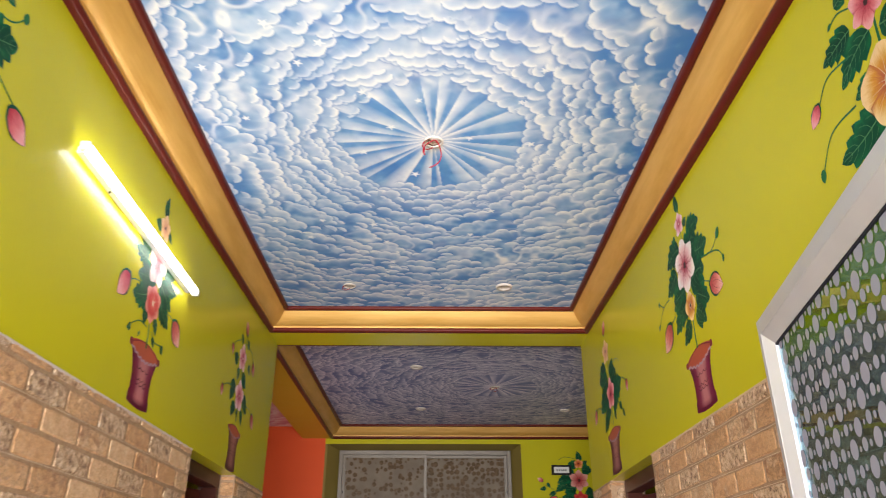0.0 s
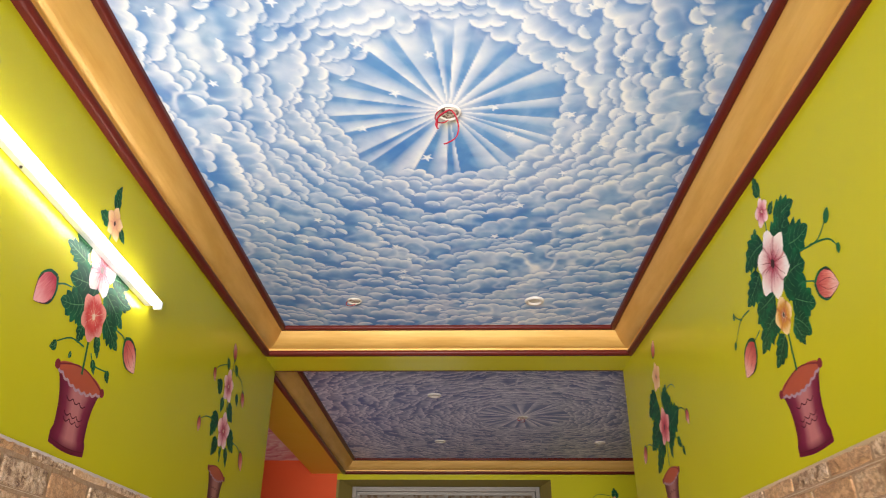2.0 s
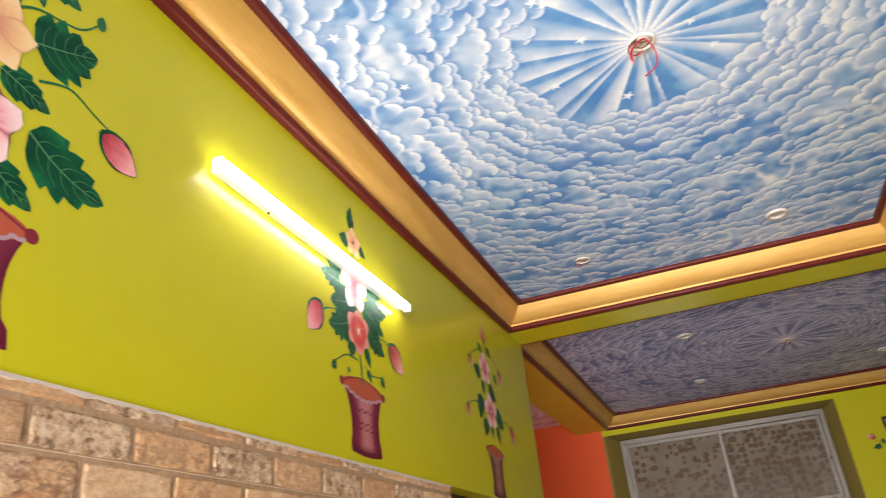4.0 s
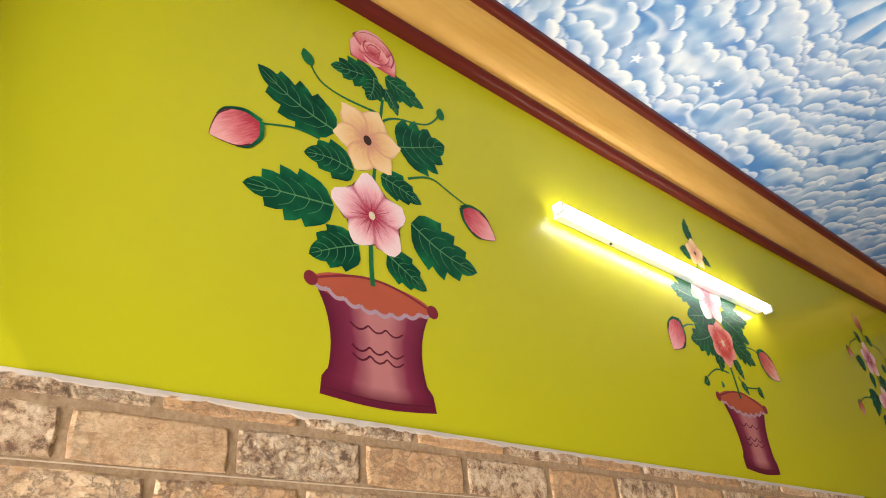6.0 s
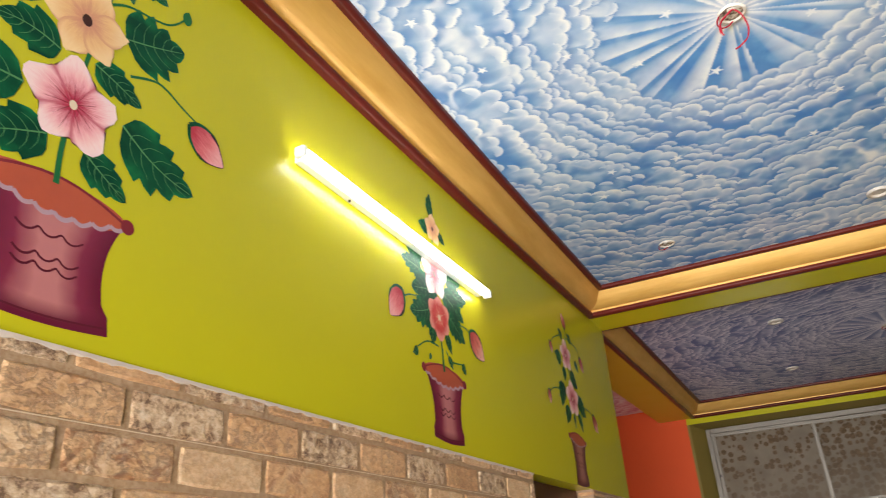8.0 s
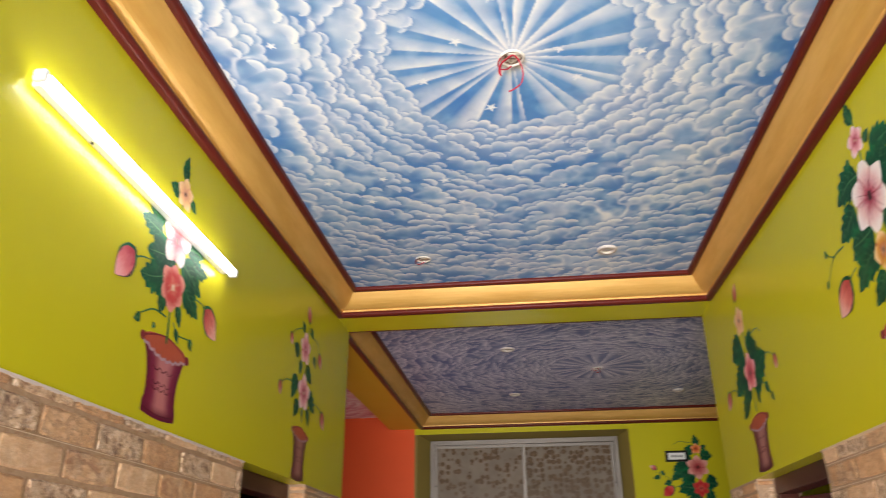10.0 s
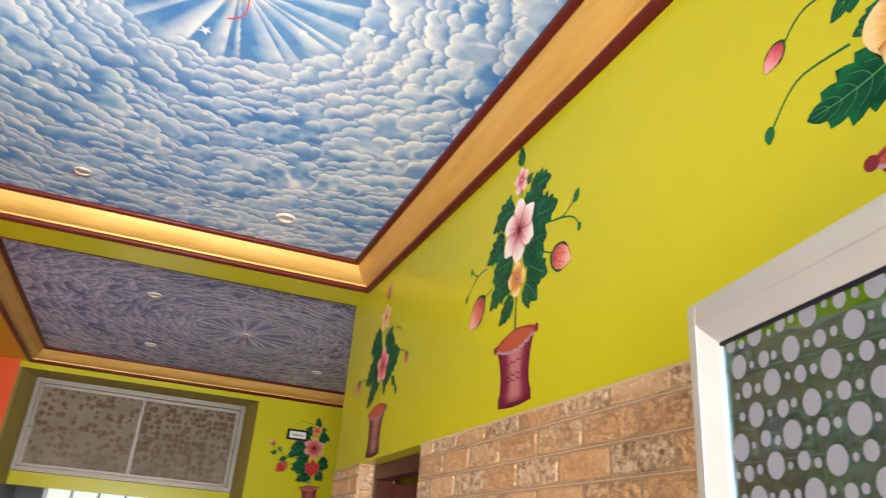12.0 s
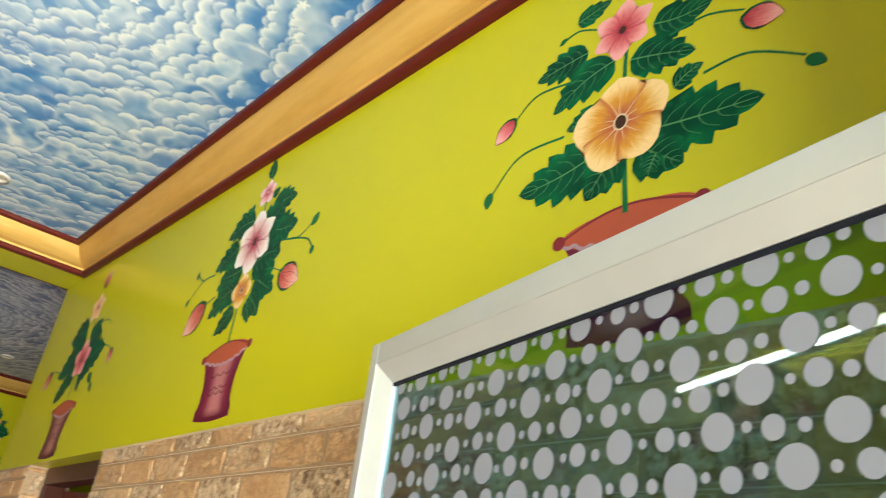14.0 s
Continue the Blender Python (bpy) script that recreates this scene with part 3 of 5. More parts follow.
def ceiling(name, x0, x1, y0, y1, cx, cy, mat, seed, label, stars, burst=0.455, size=0.037, step=0.005):
    """A slab whose underside is a fine sheet that carries the painted sky."""
    nx, ny = int((x1 - x0) / step) + 1, int((y1 - y0) / step) + 1
    xs, ys = np.linspace(x0, x1, nx), np.linspace(y0, y1, ny)
    X, Y = np.meshgrid(xs, ys, indexing="ij")
    W, D = paint_sky(X, Y, cx, cy, burst, size, stars, seed, step)
    co = np.stack((X, Y, np.full_like(X, TOP)), -1).reshape(-1, 3)
    idx = np.arange(nx * ny).reshape(nx, ny)
    quads = np.stack((idx[:-1, :-1], idx[:-1, 1:], idx[1:, 1:], idx[1:, :-1]), -1).reshape(-1, 4)
    me = bpy.data.meshes.new(name)
    me.vertices.add(len(co))
    me.vertices.foreach_set("co", co.ravel())
    me.loops.add(quads.size)
    me.loops.foreach_set("vertex_index", quads.ravel().astype(np.int32))
    me.polygons.add(len(quads))
    me.polygons.foreach_set("loop_start", np.arange(0, quads.size, 4, dtype=np.int32))
    me.materials.append(mat)
    rgba = np.stack((W, D, np.zeros_like(W), np.ones_like(W)), -1).astype(np.float32)
    me.color_attributes.new("sky", "FLOAT_COLOR", "POINT").data.foreach_set("color", rgba.ravel())
    me.update(calc_edges=True)
    bm = bmesh.new()
    bm.from_mesh(me)
    add_box(bm, (x0, y0, TOP + 0.004), (x1, y1, TOP + 0.12))
    bm.to_mesh(me)
    bm.free()
    return structure(new(name, me), label, "ceiling")


ceiling("ceiling_hall", XL, XR, Y0, Y1, 0.15, 2.745, BLUE_SKY, 7, "ceiling painted as blue sky with white clouds and sun rays", 60)
ceiling("ceiling_inner", -1.04, 2.5, Y2, YF, 0.72, 6.82, DIM_SKY, 9, "ceiling painted as cloudy sky, toned violet for the dimmer room", 0, 0.44, 0.028, 0.006)
ceiling("ceiling_side", -4.2, -1.37, Y2, YF, -2.7, 6.9, PINK_SKY, 5, "ceiling painted with pink and white clouds", 0, 0.0, 0.06, 0.015)


def crown(x0, x1, y0, y1, label, left=None, right=None):
    """Gold cove moulding with maroon beads round a ceiling, mitred; left and right give its growth in depth and width along y."""
    root = new("crown_moulding")
    structure(root, label, "moulding")
    cove = [(0.0, 0.119), (0.026, 0.119), (0.027, 0.108)]
    for k in range(9):
        t = k / 8
        cove.append((0.028 + 0.082 * t, 0.106 - 0.084 * (0.62 * t + 0.38 * t * t) + 0.012 * math.sin(math.pi * t)))
    cove += [(0.114, 0.018), (0.114, 0.0)]
    low = [(0.0, 0.145)] + [(0.016 + 0.017 * math.sin(radians(a)), 0.129 + 0.016 * math.cos(radians(a))) for a in range(0, 181, 20)] + [(0.0, 0.112)]
    high = [(0.108, 0.018), (0.112, 0.024)] + [(0.124 + 0.014 * math.sin(radians(a)), 0.010 + 0.014 * math.cos(radians(a))) for a in range(-20, 111, 20)] + [(0.138, 0.0)]
    plain = [(y0, 1.0, 1.0), (y1, 1.0, 1.0)]
    for side in range(4):
        rows = {1: right, 3: left}.get(side) or plain
        for nm, prof, mat in (("cove", cove, GOLD_PAINT), ("lower_strip", low, MAROON), ("upper_strip", high, MAROON)):
            V, F = [], []
            for d, h in prof:
                if side in (0, 2):
                    y = y0 + d if side == 0 else y1 - d
                    line = [(x0 + d, y, h), (x1 - d, y, h)]
                else:
                    line = []
                    for y, deep, wide in rows:
                        yy = min(max(y, y0 + d), y1 - d)
                        line.append((x1 - d * wide if side == 1 else x0 + d * wide, yy, h * deep))
                if side in (2, 3):
                    line.reverse()
                V += [(p[0], p[1], TOP - p[2]) for p in line]
            n = len(V) // len(prof)
            for i in range(len(prof) - 1):
                for j in range(n - 1):
                    q = i * n + j
                    F.append((q, q + 1, q + n + 1, q + n))
            part(nm, mesh_of(nm, V, F, mat, smooth=nm != "cove"), root)
    return root


crown(XL, XR, Y0, Y1, "gold cove moulding with maroon edges round the hall ceiling",
      left=[(Y0, 0.86, 1.26), (1.4, 0.92, 1.22), (2.3, 1.07, 1.12), (3.2, 1.12, 1.05), (4.1, 1.08, 1.02), (Y1, 1.0, 1.0)],
      right=[(Y0, 1.36, 1.0), (2.4, 1.34, 1.0), (3.0, 1.26, 1.0), (4.0, 1.14, 1.0), (Y1, 1.0, 1.0)])
crown(-1.04, 2.5, Y2, YF, "gold cove moulding with maroon edges in the inner room")

# ---------------------------------------------------------------- doors in the side walls


def wall_door(name, side, y0, y1, swing):
    """Brown frame set back in the wall and a leaf that stands open inwards."""
    x = XL if side < 0 else XR
    root = new(name)
    root.location = (x + side * 0.08, (y0 + y1) / 2, 0)
    structure(root, "dark brown wooden door standing ajar in its frame", "door")
    w = (y1 - y0) / 2

    def sx(a, b):
        return (min(side * a, side * b), max(side * a, side * b))
    a, b = sx(0, 0.09)
    for nm, lo, hi in (("jamb", (a, -w, 0), (b, -w + 0.055, SILL - 0.075)), ("jamb", (a, w - 0.055, 0), (b, w, SILL - 0.075)), ("head", (a, -w, SILL - 0.075), (b, w, SILL))):
        boxes(nm, DOOR_WOOD, (lo, hi), bevel=0.004, parent=root)
    leaf = boxes("leaf", LEAF_WOOD, ((-0.02, 0, 0.01), (0.02, 2 * w - 0.12, SILL - 0.09)), bevel=0.004, parent=root, label="red-brown panelled leaf")
    for z0, z1 in ((0.2, 0.95), (1.1, 2.0)):
        boxes("panel", DOOR_WOOD, ((-0.026, 0.1, z0), (0.026, 2 * w - 0.22, z1)), bevel=0.008, parent=leaf)
    leaf.matrix_basis = pose(side * 0.10, w - 0.06, 0, 0, 0, 180 + side * swing)


wall_door("door_1", -1, *LEFT_DOOR, 24)
wall_door("door_2", 1, *RIGHT_DOOR, 24)

# ---------------------------------------------------------------- painted flower murals


class Mural:
    """A flat painting on a wall: u runs to the right, v up, each layer a little prouder."""

    def __init__(self, wall, base, label):
        axes = {"left": ((0, 1, 0), (1, 0, 0), (XL, 0, 0)), "right": ((0, -1, 0), (-1, 0, 0), (XR, 0, 0)), "far": ((1, 0, 0), (0, -1, 0), (0, YF, 0))}[wall]
        u, w, o = (Vector(a) for a in axes)
        self.base, self.layer, self.rng = base, 0.0004, random.Random(int(abs(base[0]) * 100))
        self.root = new("flower_mural")
        p = o + u * base[0] + Vector((0, 0, base[1]))
        self.root.matrix_world = Matrix(((u.x, 0, w.x, p.x), (u.y, 0, w.y, p.y), (u.z, 1, w.z, p.z), (0, 0, 0, 1)))
        tagged(self.root, label, "mural", "flower murals on the walls")

    def sheet(self, name, pts, faces, mats, uvs=None, slots=None, parent=None, label="", step=0.00002):
        self.layer += step
        V = [(p[0] - self.base[0], p[1] - self.base[1], self.layer + (p[2] if len(p) > 2 else 0)) for p in pts]
        return part(name, mesh_of(name, V, faces, mats, uvs, slots), parent or self.root, label)


def ribbon(pts, width, taper=0.4):
    """A smooth band through the points: vertices and quads."""
    P = [Vector((p[0], p[1])) for p in pts]
    fine = []
    for i in range(len(P) - 1):
        a, b, c, d = P[max(i - 1, 0)], P[i], P[i + 1], P[min(i + 2, len(P) - 1)]
        for k in range(7):
            t = k / 7
            fine.append(0.5 * (2 * b + (c - a) * t + (2 * a - 5 * b + 4 * c - d) * t * t + (3 * b - a - 3 * c + d) * t ** 3))
    fine.append(P[-1])
    V, F = [], []
    for i, p in enumerate(fine):
        d = (fine[min(i + 1, len(fine) - 1)] - fine[max(i - 1, 0)]).normalized()
        w = width / 2 * (1 - taper * i / (len(fine) - 1))
        V += [(p.x - d.y * w, p.y + d.x * w), (p.x + d.y * w, p.y - d.x * w)]
    for i in range(len(fine) - 1):
        F.append((2 * i, 2 * i + 1, 2 * i + 3, 2 * i + 2))
    return V, F


def vine(m, *pts, wide=0.0065):
    V, F = ribbon(pts, wide, 0.35)
    m.sheet("stem", V, F, STEM)


def leaf(m, base, tip, wide):
    """A toothed leaf with a pale midrib and side veins."""
    b, t = Vector(base), Vector(tip)
    length = (t - b).length
    d = (t - b) / length
    n = Vector((-d.y, d.x))
    bend = m.rng.uniform(-0.10, 0.10) * length
    teeth = 5 if length > 0.13 else 4
    V, F, U = [], [], []
    steps = teeth * 3

    def spine(f):
        return b + d * length * f + n * bend * math.sin(math.pi * f)

    for i in range(steps + 1):
        f = i / steps
        shape = math.sin(math.pi * f ** 0.64) ** 0.86 * length * (0.72 * wide if wide < 0.5 else 0.62 * wide)
        tooth = ((0.80, 1.00, 1.16) if length > 0.13 else (0.88, 1.00, 1.12))[i % 3] if 0 < i < steps else 1.0
        slip = (0.0, 0.01, 0.055)[i % 3] * length * (1 if 0 < i < steps else 0)
        jag = min(1.0, max(0.0, (f - 0.18) / 0.25)) * min(1.0, max(0.0, (0.97 - f) / 0.16))
        tooth, slip = 1 + (tooth - 1) * jag, slip * jag
        c = spine(f)
        V += [c + n * shape * tooth + d * slip, c, c - n * shape * tooth + d * slip]
        U += [(f, 1), (f, 0.5), (f, 0)]
    for i in range(steps):
        a = 3 * i
        F += [(a, a + 1, a + 4, a + 3), (a + 1, a + 2, a + 5, a + 4)]
    slots = [0] * len(F)
    # veins, a hair above the blade
    v2, f2 = ribbon([spine(f) for f in (0.0, 0.35, 0.65, 0.95)], max(0.0035, length * 0.022), 0.7)
    for k in (0.12, 0.28, 0.44, 0.60, 0.74):
        for s in (1, -1):
            p = spine(k)
            q = spine(min(k + 0.20, 0.97)) + n * s * wide * length * 0.44 * math.sin(math.pi * min(k + 0.12, 0.95) ** 0.66)
            mid = (p + q) / 2 - d * 0.03 * length + n * s * 0.020 * length
            vv, ff = ribbon([p, mid, q], max(0.0016, length * 0.0085), 0.6)
            o = len(v2)
            v2 += vv
            f2 += [tuple(i + o for i in q4) for q4 in ff]
    o = len(V)
    V = [(p[0], p[1], 0) for p in V] + [(p[0], p[1], 0.00001) for p in v2]
    U += [(0, 0)] * len(v2)
    F += [tuple(i + o for i in q4) for q4 in f2]
    slots += [1] * len(f2)
    m.sheet("leaf", V, F, [LEAF, VEIN], U, slots)


def petal_grid(c, ang, r, width, inner=0.06, ruffle=0.05, rng=random, point=False):
    """One rounded petal from near the centre out, with its own uv."""
    d = Vector((math.cos(ang), math.sin(ang)))
    n = Vector((-d.y, d.x))
    V, F, U = [], [], []
    rows, cols = 8, 7
    jit = [rng.uniform(-ruffle, ruffle) * (0.5 if 0 < k < cols - 1 else 0.2) for k in range(cols)]
    for i in range(rows):
        f = i / (rows - 1)
        w = width * r * (0.12 + 0.88 * math.sin(math.pi * ((0.04 + 0.92 * f ** 1.25) if point else 0.64 * f ** 1.1)) ** 0.75)
        for k in range(cols):
            s = k / (cols - 1) * 2 - 1
            fr = inner + (1 - inner) * f * (1 - (0.10 if point else 0.44 * f * f) * s * s) + (jit[k] * f * f)
            p = c + d * r * fr + n * w * s
            V.append((p.x, p.y))
            U.append((f, (s + 1) / 2))
    for i in range(rows - 1):
        for k in range(cols - 1):
            a = i * cols + k
            F.append((a, a + 1, a + cols + 1, a + cols))
    return V, F, U


def disc(c, rx, ry, seg=16, rot=0.0):
    V = [(c[0], c[1])]
    for k in range(seg):
        a = 2 * math.pi * k / seg
        p, q = rx * math.cos(a), ry * math.sin(a)
        V.append((c[0] + p * math.cos(rot) - q * math.sin(rot), c[1] + p * math.sin(rot) + q * math.cos(rot)))
    return V, [(0, 1 + k, 1 + (k + 1) % seg) for k in range(seg)]


def flower(m, centre, r, n, tone, turn):
    """A painted blossom: overlapping petals and an eye; n = 0 is a half-open rose."""
    c = Vector(centre)
    mat = PETALS[tone]
    first = True
    if n == 0:
        r *= 1.25
        plan = [(90 + a, r * s, 0.62, c + Vector((ox * r, oy * r))) for a, s, ox, oy in
                ((-50, 1.0, -0.1, -0.4), (50, 1.0, 0.1, -0.4), (0, 1.1, 0, -0.3), (-28, 0.75, -0.05, -0.35), (30, 0.7, 0.1, -0.3), (5, 0.5, 0, -0.1), (170, 0.55, 0, 0.05))]
    else:
        wide = {"GOLD": 0.56, "RED": 0.46, "WHITE": 0.47}.get(tone, {4: 0.60, 5: 0.42, 6: 0.38}[n])
        plan = [(turn + 360 * k / n, r * m.rng.uniform(0.93, 1.05), wide, c) for k in range(n)]
    root = None
    for ang, rr, wide, o in plan:
        V, F, U = petal_grid(o, radians(ang), rr, wide * (0.88 if tone == "WHITE" else 1.0), ruffle=0.10 if tone in ("WHITE", "PINK") else 0.05, rng=m.rng, point=tone in ("PEACH", "CORAL"))
        ob = m.sheet("flower" if root is None else "petal", V, F, mat, U, parent=root)
        root = root or ob
    if n == 0:
        for k in range(4):
            q = r * (0.22 + 0.15 * k)
            a0 = 40 + 95 * k
            pts = [c + Vector((0.04 * r, 0.12 * r)) + Vector((math.cos(radians(a0 + b)) * q, math.sin(radians(a0 + b)) * q * 0.85)) for b in range(0, 181, 30)]
            V, F = ribbon(pts, r * 0.06, 0.8)
            m.sheet("fold_line", V, F, ROSE_FOLD, parent=root)
    if n:
        eye = POLLEN if tone in ("RED", "PINK") else SEED
        for k in range(0 if tone in ("PEACH", "ORANGE", "CORAL") else 11):
            a = turn + 32.7 * k + m.rng.uniform(-7, 7)
            far = m.rng.uniform(0.5, 0.85) if tone == "WHITE" else m.rng.uniform(0.34, 0.68)
            q = c + Vector((math.cos(radians(a)), math.sin(radians(a)))) * r * far
            V, F = ribbon([c, (c + q) / 2 + Vector((m.rng.uniform(-1, 1), m.rng.uniform(-1, 1))) * r * 0.03, q], r * (0.034 if tone == "WHITE" else 0.022), 0.9)
            m.sheet("stamen", V, F, {"GOLD": POLLEN, "PINK": KNOB, "RED": POLLEN}.get(tone, KNOB), parent=root, step=0.00001)
        if tone == "GOLD":
            V, F = disc(c, r * 0.145, r * 0.165, 14)
            m.sheet("eye_ring", V, F, POLLEN, parent=root)
        small = 0.7 if tone == "PINK" else 1.0
        V, F = disc(c, r * 0.115 * small, r * 0.14 * small, 12)
        m.sheet("flower_eye", V, F, eye, parent=root)


def bud(m, centre, tip, tone):
    """A closed bud in a green cup, or a small green knob."""
    c, t = Vector(centre), Vector(tip)
    d = t - c
    r = d.length
    d /= r
    n = Vector((-d.y, d.x))
    outline = []
    for k in range(18):
        a = 2 * math.pi * k / 18
        p = math.cos(a)
        w = 0.68 * math.sin(a) * (1 - 0.60 * max(0, p) ** 1.7)
        outline.append((p, w))

    def shape(scale, back):
        V = [(c.x, c.y)]
        U = [(0.5, 0.5)]
        for p, w in outline:
            q = c + d * r * (p * scale if p > 0 else p * back) + n * r * w * scale
            V.append((q.x, q.y))
            U.append((0.5 + 0.5 * p, 0.5 + 0.5 * w))
        return V, [(0, 1 + k, 1 + (k + 1) % 18) for k in range(18)], U
    if tone == GREEN:
        V, F, U = shape(1.0, 1.0)
        m.sheet("bud", V, F, STEM)
        return
    V, F, U = shape(1.0, 1.0)
    ob = m.sheet("bud", V, F, PETALS[tone], U)
    # cup behind and two sepals along the sides
    for s in (1, -1):
        pts = [c - d * r * 1.12, c - d * r * 0.75 + n * s * r * 0.50, c - d * r * 0.1 + n * s * r * 0.72, c + d * r * 0.35 + n * s * r * 0.60]
        V, F = ribbon(pts, r * 0.20, 0.8)
        m.sheet("sepal", V, F, LEAF, [(0, 0)] * len(V), parent=ob)
        pts = [c - d * r * 0.2 + n * s * r * 0.655, c + d * r * 0.3 + n * s * r * 0.585, c + d * r * 0.75 + n * s * r * 0.28, c + d * r * 1.02 + n * s * r * 0.02]
        V, F = ribbon(pts, r * 0.07, 0.8)
        m.sheet("sepal", V, F, LINE, parent=ob)
        if tone == CORAL:
            pts = [c - d * r * 0.75 + n * s * r * 0.05, c + d * r * 0.1 + n * s * r * 0.26, c + d * r * 0.85 + n * s * r * 0.10]
            V, F = ribbon(pts, r * 0.045, 0.9)
            m.sheet("fold_line", V, F, KNOB, parent=ob)


def pot(m, rim_l, rim_r, base_l, base_r, mat):
    """A flared pot with a toothed lip, dark mouth, knobs and wavy lines."""
    tl, tr, bl, br = (Vector(p) for p in (rim_l, rim_r, base_l, base_r))
    w = (tr - tl).length
    V, F, U = [], [], []
    rows, cols = 14, 9
    for i in range(rows):
        f = i / (rows - 1)
        a, b = bl.lerp(tl, f), br.lerp(tr, f)
        pinch = 0.105 * math.sin(math.pi * min(1, max(0, (f - 0.10) / 0.90))) ** 0.7
        if f < 0.16:
            pinch = -0.035 * (1 - f / 0.16)
        for k in range(cols):
            s = k / (cols - 1)
            sag = -0.10 * w * math.sin(math.pi * s) * f - 0.03 * w * math.sin(math.pi * s) * (1 - f)
            p = a.lerp(b, pinch + (1 - 2 * pinch) * s)
            V.append((p.x, p.y + sag))
            U.append((s, f))
    for i in range(rows - 1):
        for k in range(cols - 1):
            q = i * cols + k
            F.append((q, q + 1, q + cols + 1, q + cols))
    ob = m.sheet("pot", V, F, mat, U)
    mid = (tl + tr) / 2
    rot = math.atan2(tr.y - tl.y, tr.x - tl.x)
    V, F = disc(mid, w * 0.49, w * 0.115, 26, rot)
    m.sheet("pot_mouth", V, F, RIM, parent=ob, label="terracotta-red painted mouth")
    n = 8
    for k in range(n):
        s0, s1 = k / n, (k + 1) / n
        q = [tl.lerp(tr, s0 + (s1 - s0) * j / 4) + Vector((0, -0.108 * w * math.sin(math.pi * (s0 + (s1 - s0) * j / 4)) - 0.030 * w * math.sin(math.pi * j / 4))) for j in range(5)]
        V, F = ribbon(q, w * 0.028, 0.0)
        m.sheet("lip_scallop", V, F, LIP, parent=ob, step=0.00001)
    edge = [tl.lerp(tr, k / 8) + Vector((0, 0.118 * w * math.sin(math.pi * k / 8))) for k in range(9)]
    V, F = ribbon(edge, w * 0.018, 0.0)
    m.sheet("mouth_line", V, F, KNOB, parent=ob)
    for p in (tl, tr):
        V, F = disc(p, w * 0.052, w * 0.052, 14)
        m.sheet("knob", V, F, KNOB, parent=ob)
    for f in (0.80, 0.60, 0.52):
        a, b = bl.lerp(tl, f), br.lerp(tr, f)
        pts = [a.lerp(b, 0.28 + 0.44 * k / 12) + Vector((0, -0.085 * w - 0.034 * w * abs(math.sin(math.pi * k / 4)))) for k in range(13)]
        V, F = ribbon(pts, w * 0.015, 0.2)
        m.sheet("wave_line", V, F, LINE, parent=ob)
    for a, b in ((bl, br),):
        pts = [a.lerp(b, k / 8) + Vector((0, 0.045 * w - 0.03 * w * math.sin(math.pi * k / 8))) for k in range(9)]
        V, F = ribbon(pts, w * 0.012, 0.0)
        m.sheet("foot_line", V, F, LINE, parent=ob)


m = Mural("left", (1.446, 2.252), "mural of a plum pot with pink and peach blossoms")
pot(m, (1.295, 2.470), (1.590, 2.469), (1.322, 2.253), (1.570, 2.252), PLUM)
vine(m, (1.437, 2.490), (1.436, 2.578), (1.452, 2.756), (1.489, 2.995), wide=0.012)
leaf(m, (1.479, 3.051), (1.344, 3.023), 0.5)
leaf(m, (1.499, 3.069), (1.619, 3.031), 0.42)
leaf(m, (1.466, 3.051), (1.444, 2.972), 0.7)
leaf(m, (1.497, 3.033), (1.532, 2.966), 0.4)
leaf(m, (1.358, 2.838), (1.167, 2.925), 0.4)
leaf(m, (1.401, 2.753), (1.277, 2.750), 0.6)
leaf(m, (1.526, 2.871), (1.677, 2.941), 0.7)
leaf(m, (1.470, 2.769), (1.585, 2.735), 0.5)
leaf(m, (1.348, 2.646), (1.149, 2.626), 0.42)
leaf(m, (1.548, 2.673), (1.739, 2.603), 0.45)
leaf(m, (1.406, 2.574), (1.290, 2.519), 0.6)
leaf(m, (1.477, 2.575), (1.579, 2.515), 0.45)
vine(m, (1.467, 2.945), (1.377, 2.944), (1.315, 2.962), (1.281, 3.016))
vine(m, (1.485, 2.928), (1.525, 2.954), (1.622, 2.982), (1.673, 3.039))
vine(m, (1.315, 2.800), (1.253, 2.800), (1.171, 2.773))
vine(m, (1.549, 2.792), (1.619, 2.820), (1.685, 2.799), (1.740, 2.781))
flower(m, (1.439, 2.851), 0.097, 6, PEACH, 70)
flower(m, (1.442, 2.655), 0.102, 5, PINK, 95)
flower(m, (1.467, 3.128), 0.071, 0, ROSE, 90)
bud(m, (1.128, 2.741), (1.080, 2.705), ROSE)
bud(m, (1.766, 2.741), (1.817, 2.715), ROSE)
bud(m, (1.283, 3.011), (1.274, 3.032), GREEN)
bud(m, (1.673, 3.039), (1.675, 3.059), GREEN)

m = Mural("left", (2.888, 2.246), "mural of a plum pot with red blossoms behind the lamp")
pot(m, (2.733, 2.459), (3.025, 2.456), (2.789, 2.248), (2.987, 2.246), PLUM)
vine(m, (2.875, 2.472), (2.865, 2.591), (2.831, 2.788), (2.851, 2.991), wide=0.012)
leaf(m, (2.845, 3.032), (2.844, 3.134), 0.35)
leaf(m, (2.819, 2.973), (2.749, 2.981), 0.6)
leaf(m, (2.894, 2.991), (2.944, 2.961), 0.5)
leaf(m, (2.761, 2.852), (2.657, 2.845), 0.5)
leaf(m, (2.752, 2.795), (2.617, 2.803), 0.4)
leaf(m, (2.859, 2.756), (2.676, 2.714), 0.6)
leaf(m, (2.921, 2.820), (3.049, 2.838), 0.5)
leaf(m, (2.949, 2.792), (3.094, 2.783), 0.35)
